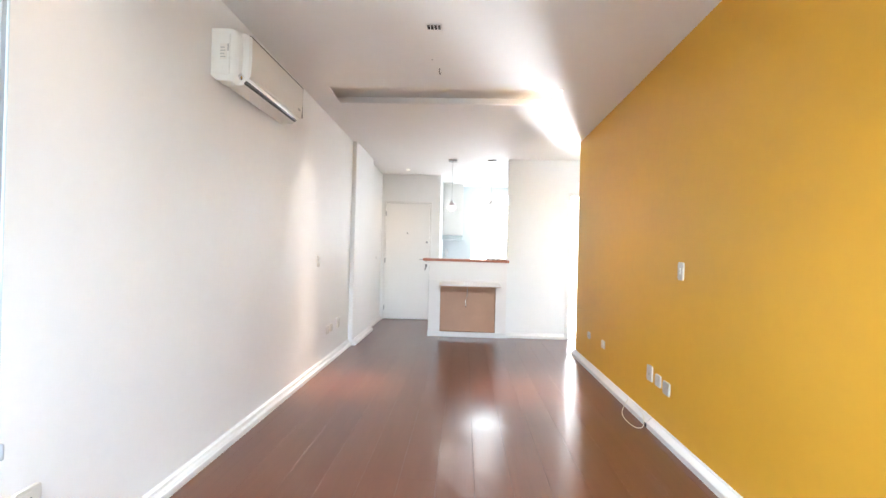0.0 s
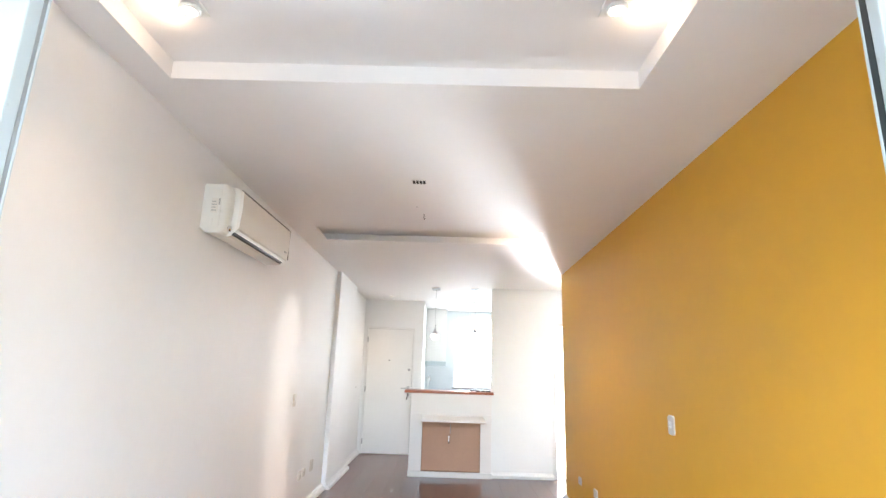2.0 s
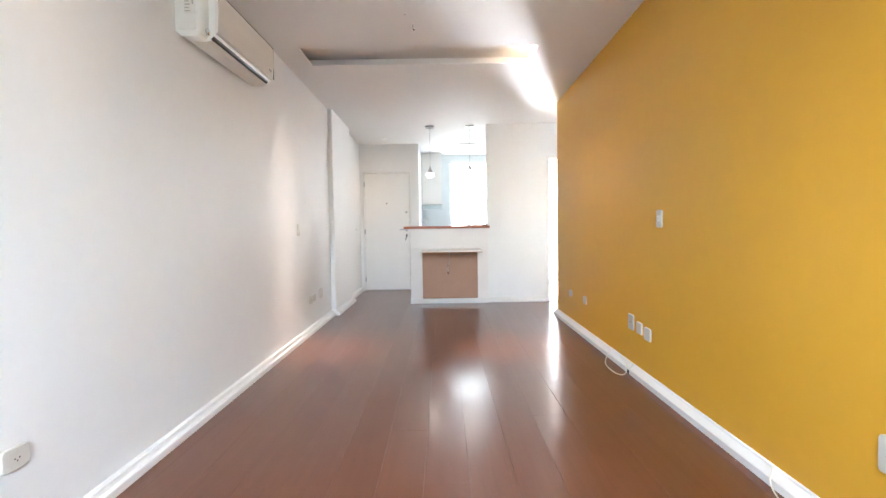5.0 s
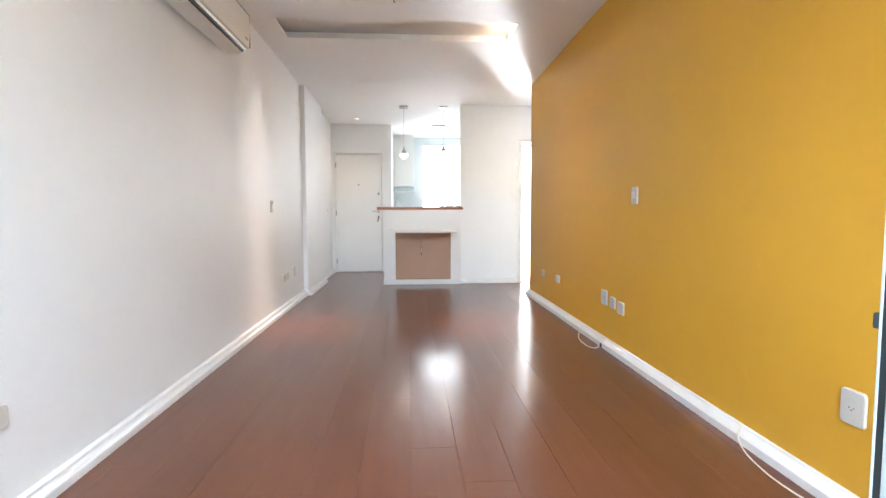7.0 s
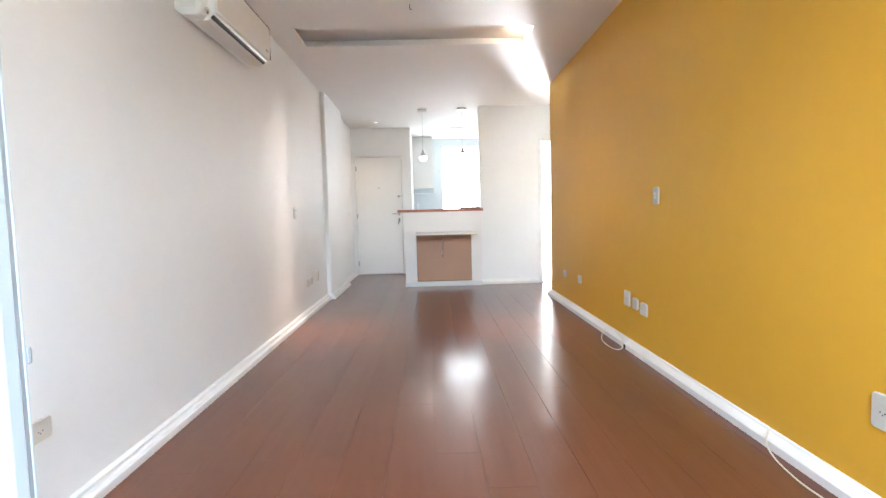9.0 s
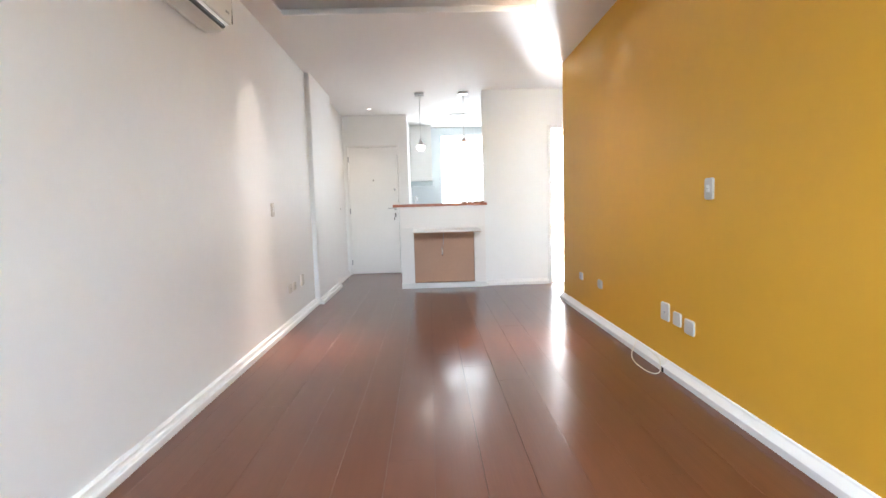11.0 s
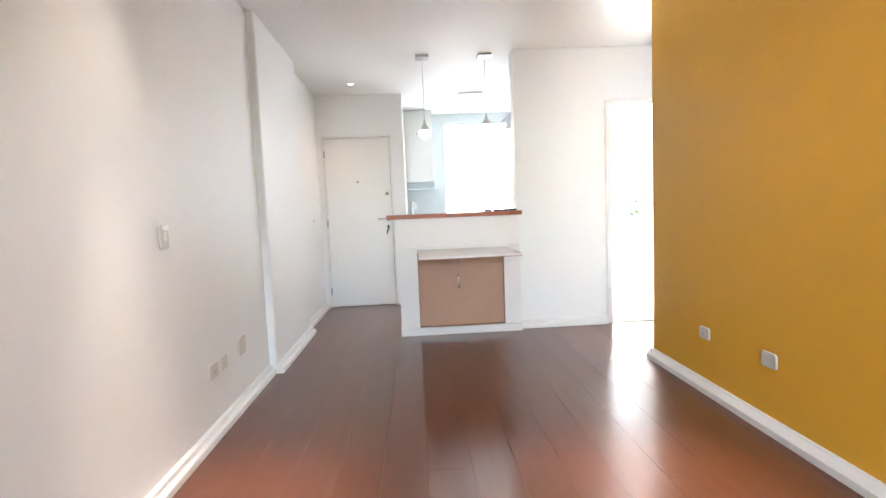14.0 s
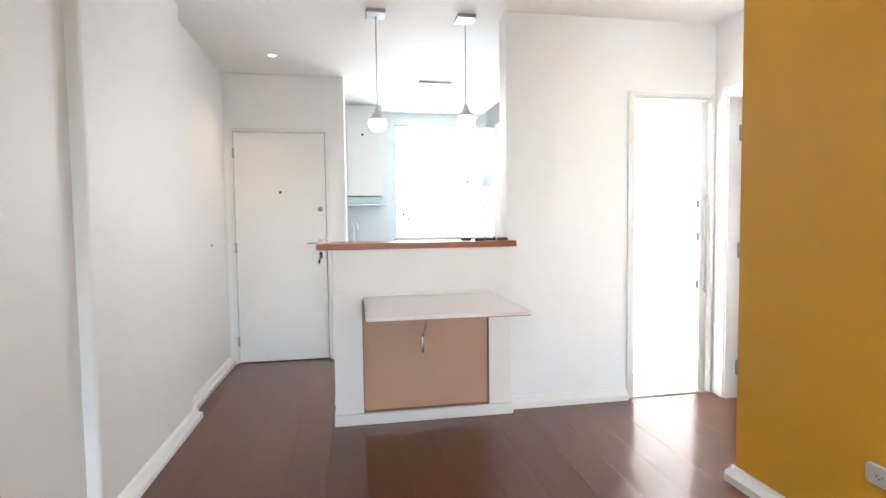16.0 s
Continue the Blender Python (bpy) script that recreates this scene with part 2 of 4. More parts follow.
def tube(points, radius, sides=8):
    """A round bar or cable along points."""
    bm = bmesh.new()
    pts = [Vector(p) for p in points]
    rings = []
    side = None
    for k, p in enumerate(pts):
        d = (pts[min(k + 1, len(pts) - 1)] - pts[max(k - 1, 0)]).normalized()
        if side is None:
            side = d.orthogonal().normalized()
        side = (side - d * side.dot(d)).normalized()
        up = d.cross(side)
        rings.append([bm.verts.new(p + radius * (math.cos(a) * side + math.sin(a) * up)) for a in [2 * math.pi * j / sides for j in range(sides)]])
    for a, b in zip(rings, rings[1:]):
        for j in range(sides):
            bm.faces.new((a[j], a[(j + 1) % sides], b[(j + 1) % sides], b[j]))
    bm.faces.new(rings[0]), bm.faces.new(list(reversed(rings[-1])))
    bmesh.ops.recalc_face_normals(bm, faces=bm.faces)
    return bm


def curve(points, steps=10):
    """Points of a smooth line through the given ones."""
    p = [Vector(q) for q in points]
    p = [2 * p[0] - p[1]] + p + [2 * p[-1] - p[-2]]
    out = []
    for k in range(1, len(p) - 2):
        for s in range(steps):
            t = s / steps
            out.append(0.5 * (2 * p[k] + (p[k + 1] - p[k - 1]) * t + (2 * p[k - 1] - 5 * p[k] + 4 * p[k + 1] - p[k + 2]) * t * t + (3 * p[k] - p[k - 1] - 3 * p[k + 1] + p[k + 2]) * t ** 3))
    return out + [p[-2]]


def moved(bm, m):
    bmesh.ops.transform(bm, matrix=m, verts=bm.verts)
    return bm


def mesh_of(name, bm, mat, smooth=False):
    me = bpy.data.meshes.new(name)
    bm.to_mesh(me)
    bm.free()
    for one in mat if isinstance(mat, (list, tuple)) else [mat]:
        me.materials.append(one)
    if smooth:
        me.polygons.foreach_set("use_smooth", [True] * len(me.polygons))
    return me


def part(name, bm, mat, parent, label="", smooth=False):
    ob = new(name, mesh_of(name, bm, mat, smooth))
    ob.parent = parent
    return tagged(ob, label)


def thing(name, at, label, category, group="", kind=""):
    ob = new(name)
    ob.location = at
    ob.empty_display_size = 0.05
    return tagged(ob, label, category, group, kind)


def solid(name, bm, mat, label, category, kind="structure", smooth=False):
    return tagged(new(name, mesh_of(name, bm, mat, smooth)), label, category, "", kind)


# ---------------------------------------------------------------- structure: walls
T = 0.15
solid("wall_left", boxes((LEFT - T, LEFT, -1.2, 6.72, -0.1, CEIL + 0.2)), WHITE, "long white painted living room wall", "wall")
solid("wall_pilaster", boxes((LEFT - T, -1.138, 6.72, 7.935, -0.1, CEIL + 0.2), bevel=0.022, segments=5), WHITE, "white painted pilaster standing slightly proud of the wall", "wall")
solid("wall_hall_left", boxes((LEFT - T, -1.212, 7.935, DOOR_Y + T, -0.1, CEIL + 0.2)), WHITE, "white painted wall of the entrance hall", "wall")
solid("wall_yellow", boxes((RIGHT, RIGHT + 0.12, SLIDE, END_R, -0.1, CEIL + 0.2)), YELLOW, "ochre yellow painted living room wall", "wall")
solid("wall_balcony_right", boxes((RIGHT, RIGHT + 0.12, -1.2, SLIDE, -0.1, CEIL + 0.2)), WHITE, "white side wall of the balcony", "wall")
solid("wall_vestibule_near", boxes((RIGHT + 0.12, 2.62, END_R - 0.12, END_R, -0.1, CEIL + 0.2)), WHITE, "white wall of the small vestibule", "wall")

# wall of the entrance door, open for the door
solid("wall_entrance", boxes(
    (-1.212, -1.165, DOOR_Y, DOOR_Y + T, -0.1, CEIL + 0.2), (-0.30, -0.152, DOOR_Y, DOOR_Y + T, -0.1, CEIL + 0.2),
    (-1.165, -0.30, DOOR_Y, DOOR_Y + T, 2.135, CEIL + 0.2)), WHITE, "white wall round the entrance door", "wall")
solid("wall_landing", boxes((-1.36, -0.152, 10.3, 10.4, -0.1, CEIL + 0.2)), WHITE, "plain wall behind the entrance door", "wall")
solid("wall_kitchen_left", boxes((-0.27, -0.152, DOOR_Y + T, BACK, -0.1, CEIL + 0.2)), WHITE, "white kitchen side wall", "wall")
W0, W1, WZ0, WZ1 = 0.415, 1.70, 1.08, 2.455
solid("wall_kitchen_back", boxes(
    (-0.27, W0, BACK, BACK + T, -0.1, CEIL + 0.2), (W1, 1.90, BACK, BACK + T, -0.1, CEIL + 0.2),
    (W0, W1, BACK, BACK + T, -0.1, WZ0), (W0, W1, BACK, BACK + T, WZ1, CEIL + 0.2)), KITCHEN, "pale blue kitchen wall with a wide window", "wall")
D0, D1, DZ = 1.845, 2.452, 2.125
solid("wall_front", boxes(
    (0.93, D0, FRONT, FRONT + T, -0.1, CEIL + 0.2), (D0, D1, FRONT, FRONT + T, DZ, CEIL + 0.2)), WHITE, "white wall between the counter and the side door", "wall")
solid("wall_front_pocket", boxes((D1, 3.6, FRONT, FRONT + 0.03, -0.1, CEIL + 0.2), (D1, 3.6, FRONT + 0.10, FRONT + T, -0.1, CEIL + 0.2)), WHITE, "white wall that hides the sliding door leaf", "wall")
solid("wall_kitchen_right", boxes((1.78, 1.84, FRONT + T, BACK, -0.1, CEIL + 0.2)), WHITE, "white wall between the kitchen and the side room", "wall")
V = 2.482
solid("wall_vestibule_side", boxes(
    (V, V + 0.14, 7.58, FRONT, -0.1, CEIL + 0.2), (V, V + 0.14, END_R, 6.86, -0.1, CEIL + 0.2), (V, V + 0.14, 6.86, 7.58, 2.12, CEIL + 0.2)),
    WHITE, "white vestibule wall with a door", "wall")
solid("wall_side_room_right", boxes((3.6, 3.72, FRONT, 11.0, -0.1, CEIL + 0.2)), WHITE, "white side room wall", "wall")
solid("wall_side_room_back", boxes(
    (1.84, 1.95, 10.65, 10.8, -0.1, CEIL + 0.2), (3.35, 3.6, 10.65, 10.8, -0.1, CEIL + 0.2), (1.95, 3.35, 10.65, 10.8, 2.45, CEIL + 0.2),
    (1.95, 3.35, 10.65, 10.8, -0.1, 0.06)), WHITE, "side room wall with a tall bright window", "wall")

# ceiling with two shallow recesses, one mesh
R1, R2 = (-1.02, 1.12, 1.60, 2.235), (-0.958, 1.125, 4.630, 5.075)
DEEP, DEEP2 = 0.088, 0.10
FAR_R2, LEFT_R2, LIP = R2[3] + 0.13, R2[0] - 0.10, 0.014    # the far recess runs on above its lip, an added hollow that darkens it
X0, X1, Y0, Y1 = -1.36, 3.72, -1.2, 10.8
ceil = boxes(
    (X0, X1, Y0, R1[2], CEIL, CEIL + 0.2), (X0, R1[0], R1[2], R1[3], CEIL, CEIL + 0.2), (R1[1], X1, R1[2], R1[3], CEIL, CEIL + 0.2),
    (X0, X1, R1[3], R2[2], CEIL, CEIL + 0.2), (X0, LEFT_R2, R2[2], FAR_R2, CEIL, CEIL + 0.2), (R2[1], X1, R2[2], FAR_R2, CEIL, CEIL + 0.2),
    (LEFT_R2, R2[0], R2[2], FAR_R2, CEIL, CEIL + LIP), (R2[0], R2[1], R2[3], FAR_R2, CEIL, CEIL + LIP),
    (X0, X1, FAR_R2, Y1, CEIL, CEIL + 0.2),
    (R1[0], R1[1], R1[2], R1[3], CEIL + DEEP, CEIL + 0.2), (LEFT_R2, R2[1], R2[2], FAR_R2, CEIL + DEEP2, CEIL + 0.2))
for v in ceil.verts:
    v.co.z += under(v.co.y) - CEIL
solid("ceiling", ceil, CEILING, "white plaster ceiling with two shallow light recesses", "ceiling")

# balcony behind the sliding door
solid("balcony_floor", boxes((-1.36, 1.9, -1.2, SLIDE - 0.05, -0.12, -0.015)), PALE, "pale tiled balcony floor", "floor")
solid("balcony_parapet", boxes((-1.36, 1.9, -1.3, -1.2, -0.12, 1.0), (-1.36, 1.9, -1.3, -1.2, 2.55, CEIL + 0.2)), CONCRETE, "rendered balcony parapet", "wall")
solid("ground", boxes((-60, 60, -80, 80, -9.0, -8.9)), ASPHALT, "paved ground far below the flat", "ground")
solid("side_room_floor", boxes((1.84, 3.6, FRONT + 0.10, 10.65, -0.10, -0.002)), POLISHED, "pale tiled floor of the bright side room", "floor")
solid("kitchen_floor", boxes((-0.27, 1.78, 8.0, BACK, -0.10, -0.004)), PALE, "pale kitchen floor behind the counter", "floor")
solid("backdrop_sky", boxes((-3.5, 9.5, 15.0, 15.05, -4.0, 4.0)), GLARE, "hazy white daylight outside the windows", "sky")

# ---------------------------------------------------------------- baseboards
SKIRT = [(0, 0), (0.050, 0), (0.050, 0.032), (0.046, 0.037), (0.028, 0.040), (0.021, 0.053), (0.026, 0.058), (0.024, 0.066), (0.010, 0.070), (0, 0.070)]
SKIRT_R = [(0, 0), (0.046, 0), (0.046, 0.036), (0.041, 0.041), (0.014, 0.064), (0.010, 0.072), (0, 0.074)]


def baseboard(start, end, across, outline=SKIRT, label="white moulded baseboard along the wall"):
    return solid("baseboard", prism(outline, start, end, across), TRIM, label, "baseboard")


baseboard((LEFT, SLIDE + 0.06), (LEFT, 6.70), (1, 0))

baseboard((-1.138, 6.70), (-1.138, 7.958), (1, 0))
baseboard((-1.212, 7.96), (-1.212, DOOR_Y - 0.012), (1, 0))
baseboard((RIGHT, SLIDE + 0.06), (RIGHT, 3.962), (-1, 0), SKIRT_R)
baseboard((RIGHT, 3.972), (RIGHT, END_R + 0.02), (-1, 0), SKIRT_R)
baseboard((RIGHT - 0.02, END_R), (2.47, END_R), (0, 1), SKIRT_R)
baseboard((0.9355, FRONT), (D0 - 0.045, FRONT), (0, -1), SKIRT_R)
baseboard((-0.30, DOOR_Y), (-0.152, DOOR_Y), (0, -1), SKIRT_R)


# ---------------------------------------------------------------- entrance door
def entrance_door():
    x0, x1, top = -1.13, -0.333, 2.10
    d = thing("door_1", ((x0 + x1) / 2, DOOR_Y, 0), "closed white flush entrance door with a steel handle", "door", kind="structure")
    def put(name, bm, mat, label="", to=None, smooth=False):
        return part(name, moved(bm, Matrix.Translation((-(x0 + x1) / 2, -DOOR_Y, 0))), mat, to or d, label, smooth)
    leaf = put("leaf", boxes((x0, x1, DOOR_Y - 0.004, DOOR_Y + 0.036, 0.008, top), bevel=0.002), DOORPAINT)
    put("frame", boxes((x0 - 0.037, x0 - 0.005, DOOR_Y - 0.012, DOOR_Y + T, 0, top + 0.035), (x1 + 0.005, x1 + 0.035, DOOR_Y - 0.012, DOOR_Y + T, 0, top + 0.035),
        (x0 - 0.005, x1 + 0.005, DOOR_Y - 0.012, DOOR_Y + T, top + 0.005, top + 0.035), bevel=0.002), TRIM)
    # black sheet behind the leaf puts the shade into the gap round it
    put("stop", boxes((x0 - 0.005, x1 + 0.005, DOOR_Y + 0.04, DOOR_Y + 0.06, 0, top + 0.005)), BLACK, "black sheet that darkens the gap round the leaf")
    for z in (1.91, 1.06, 0.205):
        h = lathe([(0.008, 0), (0.010, 0.002), (0.010, 0.088), (0.008, 0.09)], 12)
        put("hinge", moved(h, Matrix.Translation((x0 - 0.003, DOOR_Y - 0.010, z - 0.045))), STEEL, "steel butt hinge", smooth=True)
    put("peephole", moved(lathe([(0.011, 0), (0.011, 0.006), (0.005, 0.008)], 16, "y"), Matrix.Translation((-0.735, DOOR_Y - 0.004, 1.56))), DARK, "small dark peephole", leaf)
    put("deadbolt", moved(lathe([(0.022, 0), (0.022, 0.006), (0.014, 0.012), (0.012, 0.022)], 20, "y"), Matrix.Translation((-0.382, DOOR_Y - 0.004, 1.405))), STEEL, "round steel lock cylinder", leaf, True)
    handle = put("handle", boxes((-0.405, -0.365, DOOR_Y - 0.012, DOOR_Y - 0.004, 1.06, 1.13), bevel=0.003), STEEL, "steel lever handle", leaf)
    bar = tube(curve([(-0.385, DOOR_Y - 0.01, 1.095), (-0.385, DOOR_Y - 0.05, 1.095), (-0.42, DOOR_Y - 0.055, 1.095), (-0.505, DOOR_Y - 0.052, 1.092)], 5), 0.008)
    put("lever", bar, STEEL, to=leaf, smooth=True)
    put("keyhole_plate", boxes((-0.40, -0.372, DOOR_Y - 0.010, DOOR_Y - 0.004, 0.95, 1.01), bevel=0.003), DARK, "dark keyhole plate", leaf)
    k = thing("key_bunch", (-0.386, DOOR_Y - 0.012, 0.975), "bunch of keys hanging in the entrance door lock", "keys")
    part("key", moved(boxes((-0.003, 0.003, -0.03, 0.002, -0.008, 0.008), bevel=0.001), Matrix.Identity(4)), STEEL, k)
    part("ring", tube([(0.0, -0.03 + 0.0, -0.018 + 0.0)] + [(0.014 * math.sin(a), -0.03, -0.018 + 0.014 * math.cos(a)) for a in [j * math.pi / 8 for j in range(0, 17)]][1:], 0.0018, 6), STEEL, k)
    part("hanging_key", moved(boxes((-0.012, 0.004, -0.034, -0.028, -0.075, -0.030), bevel=0.002), Matrix.Rotation(radians(10), 4, "Y")), DARK, k)


entrance_door()


# ---------------------------------------------------------------- side room door, vestibule door
def side_door():
    d = thing("door_2", (D0, FRONT, 0), "white sliding door standing open to a bright room", "door", kind="structure")
    def put(name, bm, mat, label="", to=None, smooth=False):
        return part(name, moved(bm, Matrix.Translation((-D0, -FRONT, 0))), mat, to or d, label, smooth)
    put("architrave", boxes((D0 - 0.042, D0, FRONT - 0.014, FRONT, 0, DZ + 0.035), (D0, D1, FRONT - 0.014, FRONT, DZ, DZ + 0.035), (D1, D1 + 0.026, FRONT - 0.014, FRONT, 0, DZ + 0.035), bevel=0.004), TRIM)
    put("jamb", boxes((D0, D0 + 0.014, FRONT - 0.008, FRONT + T + 0.006, 0, DZ - 0.003)), TRIM)
    put("head", boxes((D0 + 0.014, D1, FRONT - 0.008, FRONT + T + 0.006, DZ - 0.016, DZ - 0.003)), TRIM)
    leaf = put("leaf", boxes((2.405, 2.98, FRONT + 0.036, FRONT + 0.082, 0.012, DZ - 0.02), bevel=0.003), DOORPAINT)
    put("threshold", boxes((D0 + 0.014, D1, FRONT - 0.004, FRONT + T, -0.006, 0.010), bevel=0.002), TRIM, "white threshold strip")
    put("pull_handle", tube(curve([(2.432, FRONT + 0.036, 1.42), (2.432, FRONT + 0.016, 1.42), (2.432, FRONT + 0.014, 1.39), (2.432, FRONT + 0.014, 0.79), (2.432, FRONT + 0.016, 0.76), (2.432, FRONT + 0.036, 0.76)], 5), 0.007), STEEL, "long steel pull handle", leaf, True)
    put("edge_strip", boxes((2.4015, 2.405, FRONT + 0.040, FRONT + 0.078, 0.02, DZ - 0.03)), TRIM, "pale edge strip of the sliding leaf", leaf)
    for z in (1.38, 1.14, 0.79):
        put("latch_plate", boxes((2.3975, 2.4014, FRONT + 0.046, FRONT + 0.070, z - 0.028, z + 0.028), bevel=0.001), DARK, "small dark steel latch plate", leaf)


def vestibule_door():
    d = thing("door_3", (V, 7.58, 0), "white hinged vestibule door with steel hinges", "door", kind="structure")
    def put(name, bm, mat, label="", to=None, smooth=False):
        return part(name, moved(bm, Matrix.Translation((-V, -7.58, 0))), mat, to or d, label, smooth)
    put("architrave", boxes((V - 0.014, V, 7.58, 7.64, 0, 2.175), (V - 0.014, V, 6.80, 6.86, 0, 2.175), (V - 0.014, V, 6.86, 7.58, 2.12, 2.175), bevel=0.004), TRIM)
    put("jamb", boxes((V - 0.006, V + 0.144, 7.566, 7.58, 0, 2.12), (V - 0.006, V + 0.144, 6.86, 6.874, 0, 2.12), (V - 0.006, V + 0.144, 6.874, 7.566, 2.106, 2.12)), TRIM)
    leaf = put("leaf", boxes((V + 0.10, V + 0.138, 6.878, 7.560, 0.008, 2.10), bevel=0.002), DOORPAINT)
    for z in (1.86, 1.05, 0.22):
        put("hinge", boxes((V + 0.070, V + 0.098, 7.540, 7.5655, z - 0.055, z + 0.055), bevel=0.005), STEEL, "steel hinge", leaf)
    # no real seal: a dark strip draws the shaded gap between jamb and leaf
    put("seal", boxes((V + 0.0995, V + 0.12, 7.5605, 7.5655, 0.008, 2.10)), RUBBER_DARK, "dark strip standing for the shaded gap beside the hinges", leaf)
    put("lever_handle", tube(curve([(V + 0.10, 6.94, 1.05), (V + 0.05, 6.94, 1.05), (V + 0.045, 6.98, 1.05), (V + 0.045, 7.05, 1.05)], 4), 0.008), STEEL, "steel lever handle", leaf, True)


side_door()
vestibule_door()


# ---------------------------------------------------------------- balcony sliding door
def sliding_door():
    d = thing("window_1", (0.26, SLIDE, 0), "white aluminium balcony sliding door, slid wide open", "sliding door", kind="structure")
    def put(name, bm, mat, label="", to=None, smooth=False):
        return part(name, moved(bm, Matrix.Translation((-0.26, -SLIDE, 0))), mat, to or d, label, smooth)
    put("head_track", boxes((LEFT, RIGHT, SLIDE - 0.10, SLIDE + 0.04, CEIL - 0.05, CEIL - 0.002), bevel=0.003), ALU)
    put("floor_track", boxes((LEFT, RIGHT, SLIDE - 0.10, SLIDE + 0.02, -0.014, 0.004)), ALU)
    for wall, inner in ((LEFT, -0.695), (RIGHT, 1.235)):
        s = 1 if inner > wall else -1
        def span(a, b):
            return (min(wall + s * a, wall + s * b), max(wall + s * a, wall + s * b))
        w = abs(inner - wall)
        put("jamb", boxes((*span(0, 0.05), SLIDE - 0.10, SLIDE + 0.04, 0.004, CEIL - 0.05), bevel=0.003), ALU)
        g = 0.011 if s > 0 else 0.018
        leaf = put("leaf_frame", boxes((*span(w - 0.085, w), SLIDE - 0.045, SLIDE + 0.004 - g, 0.006, CEIL - 0.052), (*span(w - 0.085, w - 0.022), SLIDE + 0.004 - g, SLIDE + 0.012, 0.02, CEIL - 0.07),
            (*span(0.052, 0.11), SLIDE - 0.045, SLIDE + 0.012, 0.006, CEIL - 0.052), (*span(0.11, w - 0.085), SLIDE - 0.045, SLIDE + 0.012, 0.006, 0.085), (*span(0.11, w - 0.085), SLIDE - 0.045, SLIDE + 0.012, CEIL - 0.13, CEIL - 0.052), bevel=0.004, segments=2), ALU)
        pane = put("pane", boxes((*span(0.112, w - 0.087), SLIDE - 0.020, SLIDE - 0.014, 0.086, CEIL - 0.131)), GLASS, "clear glass pane", leaf)
        pane.visible_shadow = False
        put("seal", boxes((*span(w - 0.021, w - 0.001), SLIDE + 0.0045 - g, SLIDE + 0.0035, 0.006, CEIL - 0.052)), RUBBER if s > 0 else RUBBER_DARK, "grey rubber seal" if s > 0 else "dark rubber seal", leaf)
        put("edge_bead", boxes((*span(w - 0.021, w), SLIDE + 0.004, SLIDE + 0.013, 0.006, CEIL - 0.052), bevel=0.002), ALU, "white edge bead", leaf)
        put("finger_latch", boxes((*span(w - 0.022, w + 0.003), SLIDE + 0.013, SLIDE + 0.026, 0.788, 0.826), bevel=0.006, segments=2), RUBBER if s > 0 else RUBBER_DARK, "grey finger latch" if s > 0 else "dark finger latch", leaf)


sliding_door()


